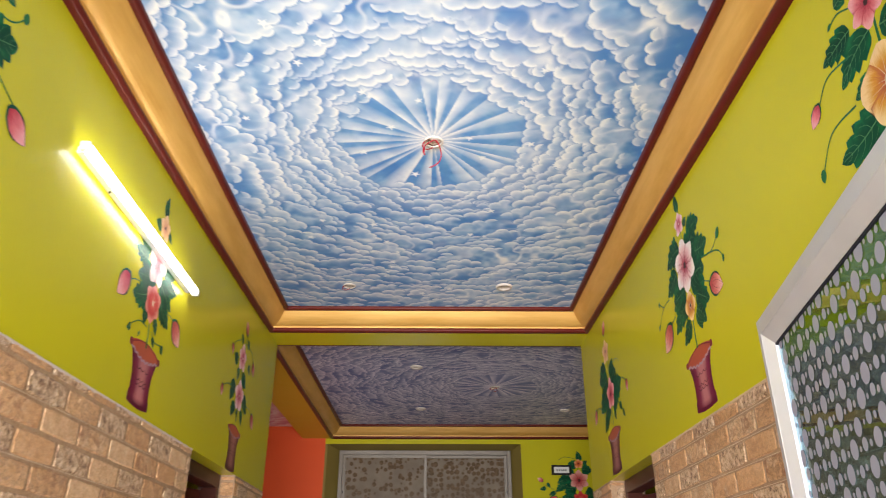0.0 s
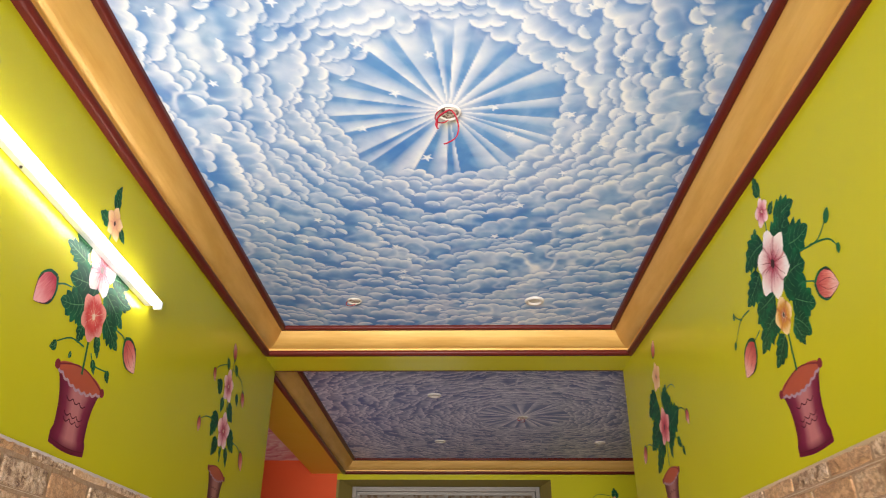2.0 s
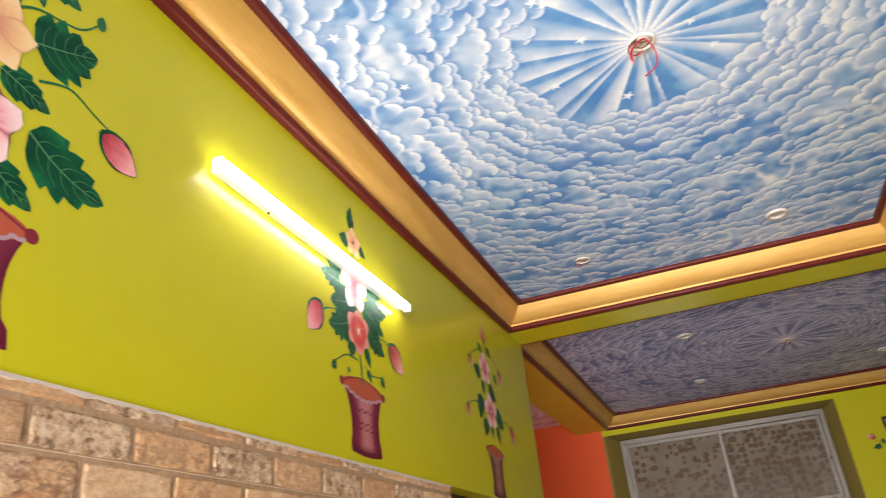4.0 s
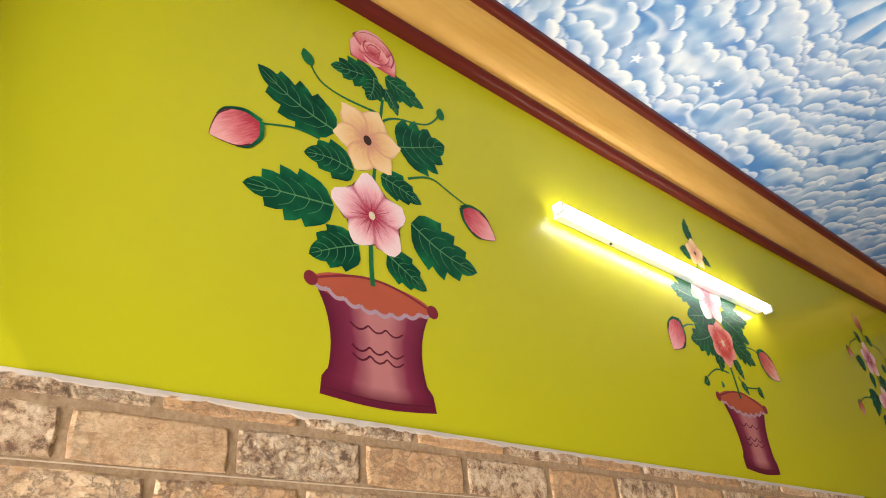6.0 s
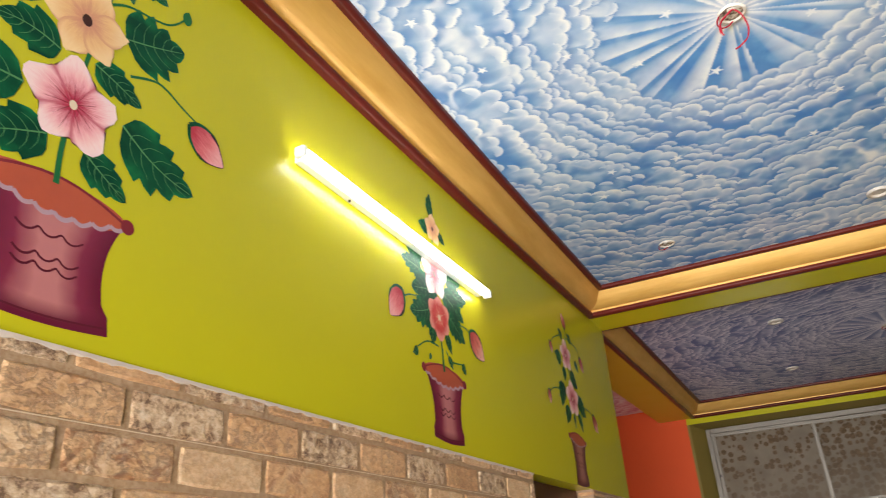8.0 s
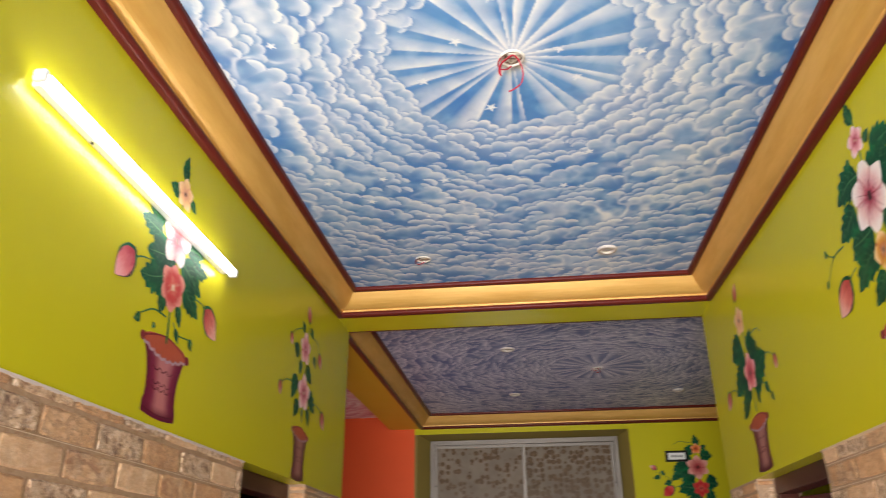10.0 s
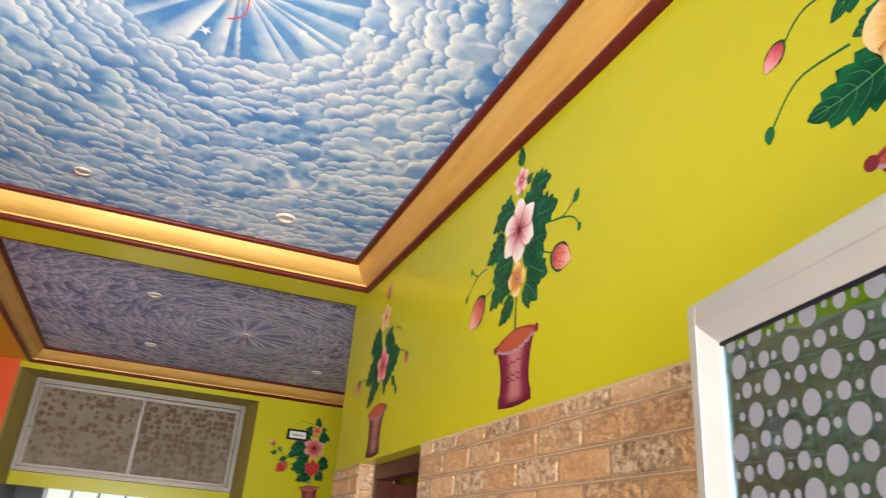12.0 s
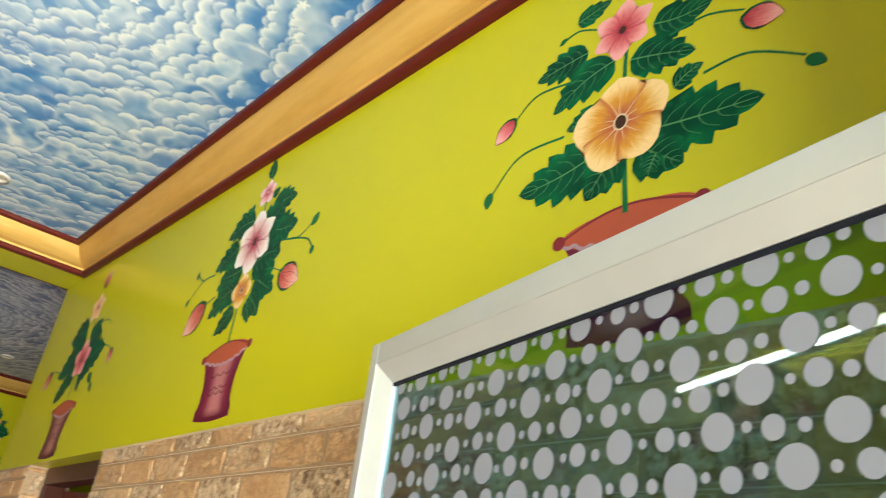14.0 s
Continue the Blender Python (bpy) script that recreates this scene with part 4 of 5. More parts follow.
leaf(m, (2.896, 2.761), (3.061, 2.693), 0.4)
leaf(m, (2.800, 2.673), (2.659, 2.630), 0.6)
leaf(m, (2.823, 2.628), (2.803, 2.548), 0.6)
leaf(m, (2.934, 2.685), (3.059, 2.614), 0.45)
leaf(m, (2.909, 2.613), (2.942, 2.545), 0.4)
leaf(m, (2.786, 2.513), (2.775, 2.492), 0.6)
leaf(m, (2.700, 2.511), (2.666, 2.489), 0.6)
vine(m, (2.848, 2.552), (2.768, 2.551), (2.698, 2.516))
vine(m, (2.898, 2.549), (2.937, 2.520), (3.024, 2.528))
vine(m, (2.617, 2.659), (2.660, 2.679), (2.700, 2.687))
vine(m, (3.021, 2.675), (3.079, 2.674), (3.119, 2.653))
leaf(m, (2.913, 2.533), (2.944, 2.492), 0.4)
leaf(m, (3.022, 2.532), (3.046, 2.496), 0.6)
flower(m, (2.851, 2.991), 0.060, 5, PEACH, 90)
flower(m, (2.845, 2.813), 0.098, 5, WHITE, 90)
flower(m, (2.862, 2.657), 0.082, 6, RED, 90)
bud(m, (2.573, 2.625), (2.535, 2.574), ROSE)
bud(m, (3.162, 2.627), (3.216, 2.586), CORAL)

m = Mural("left", (4.287, 2.222), "mural of a slim dusky pot with pink blossoms")
pot(m, (4.165, 2.443), (4.416, 2.433), (4.197, 2.222), (4.376, 2.226), DUSK)
vine(m, (4.291, 2.492), (4.300, 2.555), (4.301, 2.793), (4.320, 3.035), wide=0.012)
leaf(m, (4.257, 2.945), (4.205, 2.990), 0.57)
leaf(m, (4.398, 2.954), (4.340, 2.993), 0.57)
leaf(m, (4.192, 2.812), (4.104, 2.842), 0.65)
leaf(m, (4.423, 2.863), (4.463, 2.807), 0.48)
leaf(m, (4.232, 2.789), (4.212, 2.712), 0.57)
leaf(m, (4.318, 2.782), (4.413, 2.713), 0.57)
leaf(m, (4.186, 2.697), (4.116, 2.575), 0.57)
leaf(m, (4.383, 2.661), (4.492, 2.575), 0.48)
leaf(m, (4.229, 2.584), (4.164, 2.497), 0.57)
leaf(m, (4.359, 2.576), (4.402, 2.487), 0.42)
leaf(m, (4.281, 2.558), (4.294, 2.508), 0.48)
vine(m, (4.211, 2.954), (4.100, 2.908), (4.052, 2.859))
vine(m, (4.310, 2.963), (4.480, 2.949), (4.534, 2.879))
vine(m, (4.141, 2.654), (4.039, 2.649), (3.955, 2.616))
vine(m, (4.457, 2.623), (4.574, 2.618), (4.631, 2.581))
flower(m, (4.280, 2.861), 0.086, 5, PINK, 90)
flower(m, (4.298, 2.640), 0.100, 5, PINK, 90)
bud(m, (4.309, 3.057), (4.290, 3.097), CORAL)
bud(m, (4.055, 2.853), (4.068, 2.825), CORAL)
bud(m, (4.541, 2.864), (4.560, 2.826), CORAL)
bud(m, (3.944, 2.589), (3.946, 2.556), CORAL)
bud(m, (4.647, 2.563), (4.674, 2.520), CORAL)

m = Mural("right", (-2.896, 2.249), "mural of a plum pot with white and golden hibiscus")
pot(m, (-3.044, 2.455), (-2.758, 2.466), (-3.001, 2.251), (-2.790, 2.249), PLUM)
vine(m, (-2.903, 2.491), (-2.903, 2.607), (-2.893, 2.851), (-2.884, 3.109), wide=0.012)
leaf(m, (-2.886, 3.106), (-2.904, 3.199), 0.4)
leaf(m, (-2.852, 3.017), (-2.805, 3.038), 0.6)
leaf(m, (-2.832, 2.968), (-2.679, 2.962), 0.55)
leaf(m, (-2.808, 2.874), (-2.634, 2.849), 0.65)
leaf(m, (-2.833, 2.797), (-2.719, 2.707), 0.8)
leaf(m, (-2.935, 2.948), (-3.116, 2.925), 0.55)
leaf(m, (-3.008, 2.870), (-3.155, 2.809), 0.55)
leaf(m, (-2.988, 2.785), (-3.102, 2.721), 0.55)
leaf(m, (-2.827, 2.701), (-2.694, 2.624), 0.65)
leaf(m, (-2.845, 2.640), (-2.758, 2.555), 0.65)
leaf(m, (-2.958, 2.724), (-3.114, 2.616), 0.5)
leaf(m, (-2.926, 2.617), (-3.030, 2.539), 0.5)
leaf(m, (-2.852, 2.626), (-2.810, 2.540), 0.5)
leaf(m, (-2.965, 3.017), (-2.998, 3.005), 0.6)
vine(m, (-2.820, 2.715), (-2.742, 2.712), (-2.660, 2.679))
vine(m, (-2.715, 2.805), (-2.607, 2.783), (-2.536, 2.816))
vine(m, (-2.651, 2.791), (-2.550, 2.758), (-2.509, 2.710))
vine(m, (-3.098, 2.697), (-3.144, 2.684), (-3.177, 2.672))
vine(m, (-3.149, 2.794), (-3.242, 2.788), (-3.325, 2.722))
vine(m, (-3.224, 2.787), (-3.259, 2.804), (-3.289, 2.827))
leaf(m, (-2.870, 2.900), (-2.730, 2.960), 0.75)
leaf(m, (-2.930, 2.760), (-3.090, 2.760), 0.7)
leaf(m, (-2.870, 2.760), (-2.700, 2.760), 0.8)
leaf(m, (-2.930, 2.690), (-3.060, 2.660), 0.7)
flower(m, (-2.893, 3.048), 0.056, 5, PINK, 90)
flower(m, (-2.898, 2.853), 0.121, 6, WHITE, 90)
flower(m, (-2.903, 2.674), 0.063, 4, GOLD, 90)
bud(m, (-2.610, 2.648), (-2.553, 2.622), CORAL)
bud(m, (-3.222, 2.634), (-3.280, 2.588), CORAL)
bud(m, (-2.525, 2.820), (-2.509, 2.838), GREEN)
bud(m, (-2.510, 2.708), (-2.514, 2.693), GREEN)
bud(m, (-3.290, 2.825), (-3.290, 2.841), GREEN)
bud(m, (-3.325, 2.722), (-3.335, 2.709), GREEN)

m = Mural("right", (-4.425, 2.237), "mural of a slim dusky pot with rose blossoms")
pot(m, (-4.557, 2.451), (-4.264, 2.455), (-4.531, 2.237), (-4.320, 2.237), DUSK)
vine(m, (-4.412, 2.501), (-4.403, 2.579), (-4.392, 2.791), (-4.418, 3.008), wide=0.012)
leaf(m, (-4.376, 2.783), (-4.288, 2.874), 0.65)
leaf(m, (-4.465, 2.850), (-4.663, 2.812), 0.65)
leaf(m, (-4.322, 2.672), (-4.130, 2.712), 0.65)
leaf(m, (-4.499, 2.719), (-4.682, 2.631), 0.57)
leaf(m, (-4.492, 2.600), (-4.621, 2.499), 0.42)
leaf(m, (-4.337, 2.583), (-4.322, 2.518), 0.48)
leaf(m, (-4.212, 2.589), (-4.169, 2.537), 0.48)
leaf(m, (-4.152, 2.536), (-4.124, 2.493), 0.48)
vine(m, (-4.296, 2.846), (-4.200, 2.846), (-4.142, 2.814))
vine(m, (-4.549, 2.828), (-4.598, 2.878), (-4.627, 2.910))
vine(m, (-4.211, 2.706), (-4.094, 2.702), (-4.025, 2.662))
vine(m, (-4.262, 2.609), (-4.189, 2.575), (-4.134, 2.516))
vine(m, (-4.617, 2.629), (-4.742, 2.676), (-4.821, 2.659))
leaf(m, (-4.370, 2.760), (-4.230, 2.790), 0.75)
leaf(m, (-4.440, 2.790), (-4.580, 2.760), 0.75)
leaf(m, (-4.370, 2.640), (-4.240, 2.610), 0.75)
leaf(m, (-4.430, 2.650), (-4.560, 2.600), 0.75)
flower(m, (-4.430, 2.958), 0.080, 5, PEACH, 90)
flower(m, (-4.400, 2.685), 0.098, 5, ROSE, 90)
bud(m, (-4.418, 3.107), (-4.396, 3.148), CORAL)
bud(m, (-4.015, 2.639), (-4.011, 2.605), CORAL)
bud(m, (-4.841, 2.637), (-4.871, 2.596), CORAL)

m = Mural("right", (-1.446, 2.236), "mural of a plum pot with a large golden blossom")
pot(m, (-1.593, 2.451), (-1.299, 2.451), (-1.558, 2.236), (-1.334, 2.236), PLUM)
vine(m, (-1.446, 2.471), (-1.447, 2.581), (-1.446, 2.777), (-1.442, 2.852), (-1.446, 2.926), wide=0.012)
leaf(m, (-1.390, 2.628), (-1.182, 2.602), 0.42)
leaf(m, (-1.415, 2.600), (-1.330, 2.530), 0.8)
leaf(m, (-1.343, 2.699), (-1.282, 2.727), 0.6)
leaf(m, (-1.505, 2.626), (-1.706, 2.600), 0.44)
leaf(m, (-1.508, 2.733), (-1.586, 2.713), 0.6)
leaf(m, (-1.468, 2.838), (-1.624, 2.772), 0.42)
leaf(m, (-1.534, 2.896), (-1.675, 2.887), 0.5)
leaf(m, (-1.433, 2.818), (-1.295, 2.764), 0.5)
leaf(m, (-1.567, 2.998), (-1.476, 3.010), 0.5)
leaf(m, (-1.381, 2.880), (-1.256, 2.862), 0.55)
leaf(m, (-1.465, 2.610), (-1.535, 2.525), 0.75)
leaf(m, (-1.381, 2.573), (-1.402, 2.530), 0.8)
vine(m, (-1.346, 2.829), (-1.269, 2.832), (-1.200, 2.801))
vine(m, (-1.284, 2.702), (-1.202, 2.702), (-1.112, 2.646))
vine(m, (-1.562, 2.834), (-1.670, 2.849), (-1.732, 2.806))
vine(m, (-1.591, 2.701), (-1.712, 2.700), (-1.788, 2.627))
vine(m, (-1.604, 2.965), (-1.561, 2.972), (-1.511, 2.946))
flower(m, (-1.450, 2.908), 0.075, 6, ROSE, 80)
flower(m, (-1.455, 2.675), 0.114, 5, GOLD, 20)
bud(m, (-1.170, 2.768), (-1.136, 2.754), ROSE)
bud(m, (-1.762, 2.788), (-1.788, 2.765), ROSE)
bud(m, (-1.099, 2.628), (-1.084, 2.617), GREEN)
bud(m, (-1.794, 2.617), (-1.797, 2.597), GREEN)
bud(m, (-1.604, 2.965), (-1.614, 2.959), GREEN)

m = Mural("far", (1.819, 2.207), "mural of a wine-red pot with red and pink blossoms")
pot(m, (1.705, 2.368), (1.892, 2.388), (1.727, 2.207), (1.910, 2.217), WINE)
vine(m, (1.794, 2.383), (1.797, 2.528), (1.780, 2.821), (1.806, 2.979), wide=0.012)
leaf(m, (1.817, 2.986), (1.796, 3.097), 0.5)
leaf(m, (1.767, 2.944), (1.687, 2.889), 0.6)
leaf(m, (1.689, 2.802), (1.546, 2.742), 0.55)
leaf(m, (1.702, 2.681), (1.620, 2.640), 0.5)
leaf(m, (1.640, 2.730), (1.525, 2.646), 0.4)
leaf(m, (1.753, 2.593), (1.578, 2.535), 0.5)
leaf(m, (1.794, 2.498), (1.643, 2.433), 0.5)
leaf(m, (1.525, 2.646), (1.444, 2.613), 0.4)
leaf(m, (1.417, 2.696), (1.344, 2.677), 0.5)
leaf(m, (1.429, 2.747), (1.466, 2.702), 0.5)
leaf(m, (1.865, 2.540), (1.927, 2.454), 0.5)
leaf(m, (1.880, 2.691), (1.964, 2.657), 0.5)
leaf(m, (1.852, 2.950), (1.904, 2.987), 0.6)
leaf(m, (1.750, 2.830), (1.600, 2.840), 0.85)
leaf(m, (1.760, 2.690), (1.610, 2.700), 0.9)
leaf(m, (1.760, 2.560), (1.590, 2.590), 0.85)
leaf(m, (1.780, 2.500), (1.680, 2.470), 0.9)
leaf(m, (1.830, 2.900), (1.950, 2.880), 0.8)
leaf(m, (1.850, 2.640), (1.970, 2.600), 0.9)
leaf(m, (1.840, 2.520), (1.930, 2.480), 0.9)
leaf(m, (1.780, 2.930), (1.680, 2.960), 0.8)
vine(m, (1.759, 3.014), (1.643, 3.031), (1.576, 2.998))
vine(m, (1.702, 2.681), (1.544, 2.661), (1.381, 2.737))
vine(m, (1.746, 2.616), (1.609, 2.601), (1.514, 2.571))
flower(m, (1.800, 2.957), 0.055, 5, ORANGE, 90)
flower(m, (1.794, 2.774), 0.121, 6, "SALMON", 90)
flower(m, (1.801, 2.570), 0.084, 6, "SCARLET", 90)
bud(m, (1.356, 2.781), (1.327, 2.799), CORAL)
bud(m, (1.480, 2.548), (1.433, 2.503), "SCARLET")


# ---------------------------------------------------------------- lamp on the left wall


def batten_lamp():
    y0, y1, z = 2.050, 3.222, 2.861
    root = new("batten_lamp")
    root.matrix_world = pose(XL, (y0 + y1) / 2, z, -1.1, 0, 0)
    tagged(root, "lit white batten lamp fixed to the lime wall", "wall lamp")
    h = (y1 - y0) / 2
    boxes("housing", PLASTIC, ((0.0, -h + 0.02, -0.011), (0.026, h - 0.02, 0.013)), bevel=0.003, parent=root)
    bm = bmesh.new()
    add_box(bm, (0.027, -h + 0.012, -0.014), (0.052, h - 0.012, 0.015), 0.009, 3)
    bm_part("diffuser", bm, LIT, root, "glowing white tube", True)
    for s in (-1, 1):
        boxes("end_cap", PLASTIC, ((0.020, s * h - 0.009, -0.016), (0.053, s * h + 0.009, 0.016)), bevel=0.006, parent=root)
    bm = bmesh.new()
    add_tube(bm, [(0.012, -h + 0.26, -0.010), (0.012, -h + 0.26, -0.016)], 0.004, 8)
    bm_part("switch_knob", bm, BLACK, root)
    boxes("clip", PLASTIC, ((0.020, -0.115, 0.0155), (0.044, -0.085, 0.024)), bevel=0.003, parent=root)


batten_lamp()

# ---------------------------------------------------------------- ceiling fittings


def downlight(x, y, r=0.052):
    root = new("downlight")
    root.location = (x, y, TOP - 0.010)
    tagged(root, "unlit round cream recessed ceiling downlight", "downlight", "ceiling downlights")
    bm = bmesh.new()
    add_ring(bm, (0, 0, 0), [(r, 0.004), (r, -0.004), (r * 0.93, -0.009), (r * 0.72, -0.010), (r * 0.66, -0.004), (r * 0.62, 0.002)])
    bm_part("trim_ring", bm, CREAM, root, "", True)
    bm = bmesh.new()
    rows = add_ring(bm, (0, 0, 0), [(r * 0.63, 0.002), (r * 0.4, -0.002), (r * 0.2, -0.004)])
    bm.faces.new(rows[-1])
    bm_part("lens", bm, CREAM, root, "milky lens", True)


for x, y in ((0.596, 4.366), (0.0, 6.16), (0.01, 7.69), (1.53, 7.74)):
    downlight(x, y)


def ceiling_box(x, y, r, wires, label):
    """An open fitting hole in the ceiling with loose wires hanging out."""
    root = new("ceiling_outlet")
    root.location = (x, y, TOP - 0.010)
    tagged(root, label, "ceiling outlet")
    rng = random.Random(int(y * 100))
    bm = bmesh.new()
    rows = add_ring(bm, (0, 0, 0), [(r * 1.22, 0.003), (r * 1.12, -0.004), (r, -0.004), (r * 0.94, 0.003)], 24)
    for v in bm.verts:
        v.co.xy *= 1 + 0.08 * noise.noise(v.co * 60)
    bm_part("plaster_edge", bm, SOOT, root, "broken cream plaster edge", True)
    bm = bmesh.new()
    rows = add_ring(bm, (0, 0, 0), [(r, 0.002), (r * 0.5, 0.0015)], 20)
    bm.faces.new(rows[-1])
    bm_part("hole", bm, HOLE, root)
    boxes("terminal", BLACK if wires > 2 else SOOT, ((-r * 0.35, -r * 0.85, -0.004), (r * 0.75, -r * 0.5, 0.001)), bevel=0.002, parent=root)
    for k in range(wires):
        q = []
        for i in range(9):
            f = i / 8
            if k % 2:
                q.append((r * (0.1 + 0.75 * math.sin(2.6 * f) - 0.9 * f * f), r * (-0.3 + 2.9 * f), -0.004 - 0.016 * math.sin(2.6 * f)))
            else:
                t = 4.4 - (3.6 + 0.4 * k) * f
                q.append((r * (-0.55 + 0.75 * math.cos(t)) + 0.003 * k, r * (0.25 + 0.9 * math.sin(t) + 0.25 * k), -0.004 - 0.010 * math.sin(math.pi * f)))
        bm = bmesh.new()
        add_tube(bm, q, 0.0024, 6)
        bm_part("wire", bm, WIRE, root, "loose red wire", True)
    return root


def loose_wire(*pts):
    """A red wire that loops out of an outlet."""
    P = [Vector(p) for p in pts]
    q = []
    for i in range(len(P) - 1):
        a, b, c, d = P[max(i - 1, 0)], P[i], P[i + 1], P[min(i + 2, len(P) - 1)]
        q += [0.5 * (2 * b + (c - a) * t + (2 * a - 5 * b + 4 * c - d) * t * t + (3 * b - a - 3 * c + d) * t ** 3) for t in (0, 0.2, 0.4, 0.6, 0.8)]
    bm = bmesh.new()
    add_tube(bm, q + [P[-1]], 0.0026, 6)
    return bm


outlet = ceiling_box(0.15, 2.745, 0.036, 1, "open ceiling outlet with loose red wires")
for line in (((0.005, -0.020, 0.0), (0.022, -0.018, -0.022), (0.034, 0.004, -0.055), (0.026, 0.018, -0.088), (0.000, 0.022, -0.108), (-0.016, 0.020, -0.116)),
             ((0.008, -0.022, 0.0), (-0.014, -0.024, -0.016), (-0.036, -0.012, -0.026), (-0.044, 0.004, -0.044), (-0.036, 0.010, -0.060)),
             ((0.004, -0.018, 0.0), (-0.018, -0.012, -0.012), (-0.036, 0.002, -0.020), (-0.040, 0.014, -0.048))):
    bm_part("wire", loose_wire(*line), WIRE, outlet, "loose red wire", True)
ceiling_box(-0.383, 4.363, 0.034, 1, "empty round downlight hole in painted ceiling")
ceiling_box(0.724, 6.825, 0.036, 2, "open ceiling outlet with pale plaster edge")

# ---------------------------------------------------------------- entrance door leaf


def glass_door():
    hx, hy, ex, ey, top = 0.740, 0.735, 0.912, 1.715, 2.169
    root = new("glass_door")
    root.matrix_world = pose(hx, hy, 0, 0, 0, math.degrees(math.atan2(ey - hy, ex - hx))) @ pose(0, -0.024, 0)
    tagged(root, "open aluminium entrance door with dotted tinted glass", "door")
    w = math.hypot(ex - hx, ey - hy)
    st, rail, d = 0.050, 0.066, 0.024
    # local x along the leaf, y towards the hall, z up; a narrow face, then a splayed bead down to the glass
    face, deep = 0.022, 0.006
    boxes("stile", ALUMINIUM, ((w - face, -d, 0.01), (w, d, top)), bevel=0.002, parent=root)
    boxes("stile", ALUMINIUM, ((0, -d, 0.01), (face, d, top)), bevel=0.002, parent=root)
    boxes("top_rail", ALUMINIUM, ((face, -d, top - 0.036), (w - face, d, top - 0.0005)), bevel=0.002, parent=root)
    boxes("bottom_rail", ALUMINIUM, ((face, -d, 0.012), (w - face, d, 0.16)), bevel=0.002, parent=root)
    boxes("middle_rail", ALUMINIUM, ((face, -d, 0.95), (w - face, d, 1.03)), bevel=0.002, parent=root)
    z0, z1 = 1.03, top - rail

    def bead(p, q, inward):
        """A splayed strip from p to q on the frame's inner edge."""
        V = []
        for c in (p, q):
            c = Vector(c)
            for off, y in ((0.0, d - 0.001), (1.0, deep), (1.0, -0.006), (0.0, -0.006)):
                V.append(c + Vector(inward) * off + Vector((0, y, 0)))
        F = [(0, 1, 5, 4), (1, 2, 6, 5), (2, 3, 7, 6), (3, 0, 4, 7), (3, 2, 1, 0), (4, 5, 6, 7)]
        part("glazing_bead", mesh_of("glazing_bead", V, F, ALUMINIUM), root)
    bead((face, 0, top - 0.0365), (w - face, 0, top - 0.0365), (0, 0, -(rail - 0.0365)))
    bead((w - face - 0.0005, 0, z0), (w - face - 0.0005, 0, top - 0.037), (-(st - face), 0, 0))
    bead((face + 0.0005, 0, z0), (face + 0.0005, 0, top - 0.037), (st - face, 0, 0))
    boxes("gasket", GASKET, ((st, 0.0004, z1 - 0.005), (w - st, deep - 0.001, z1 - 0.0005)), parent=root, label="dark rubber gasket")
    pane = boxes("pane", TINT, ((st - 0.004, -0.004, z0 + 0.0005), (w - st + 0.004, 0.000, z1 + 0.004)), parent=root, label="blue-green tinted glass")
    low_pane = boxes("pane", TINT, ((face + 0.001, -0.004, 0.161), (w - face - 0.001, 0.000, 0.949)), parent=root, label="blue-green tinted glass")
    pane.visible_shadow = low_pane.visible_shadow = False
    # frosted dots in slanting rows
    V, F = [], []
    sizes = (0.0170, 0.0062, 0.0110, 0.0048)
    rng = random.Random(12)
    row = 0
    z = z1 - 0.012
    while z > z0 + 0.02:
        x = st + 0.012 + (row * 0.0400) % 0.108 - 0.06
        k = 0
        while x < w - st - 0.006:
            r = sizes[k % 4] * (0.93 + 0.14 * rng.random())
            gx, gz = x + rng.uniform(-0.002, 0.002), z + rng.uniform(-0.003, 0.003)
            if st + 0.004 < gx < w - st - 0.012 and gz < z1 - 0.006:
                b = len(V)
                V.append((gx, 0.0012, gz))
                for i in range(20):
                    V.append((min(max(gx + r * math.cos(i * math.pi / 10), st + 0.001), w - st - 0.006), 0.0012, min(gz + r * math.sin(i * math.pi / 10), z1 - 0.0052)))
                F += [(b, b + 1 + (i + 1) % 20, b + 1 + i) for i in range(20)]
            x += (0.031, 0.024, 0.024, 0.029)[k % 4]
            k += 1
        z -= 0.0345
        row += 1
    dots = part("frosted_dots", mesh_of("frosted_dots", V, F, FROST), root, "pale grey frosted round dots")
    tagged(dots, kind="stuff")
    boxes("hinge", ALUMINIUM, ((-0.012, -d - 0.004, 0.3), (0.004, -d + 0.012, 0.42)), bevel=0.003, parent=root)
    boxes("hinge", ALUMINIUM, ((-0.012, -d - 0.004, 1.8), (0.004, -d + 0.012, 1.92)), bevel=0.003, parent=root)


glass_door()

# ---------------------------------------------------------------- inner room and kitchen


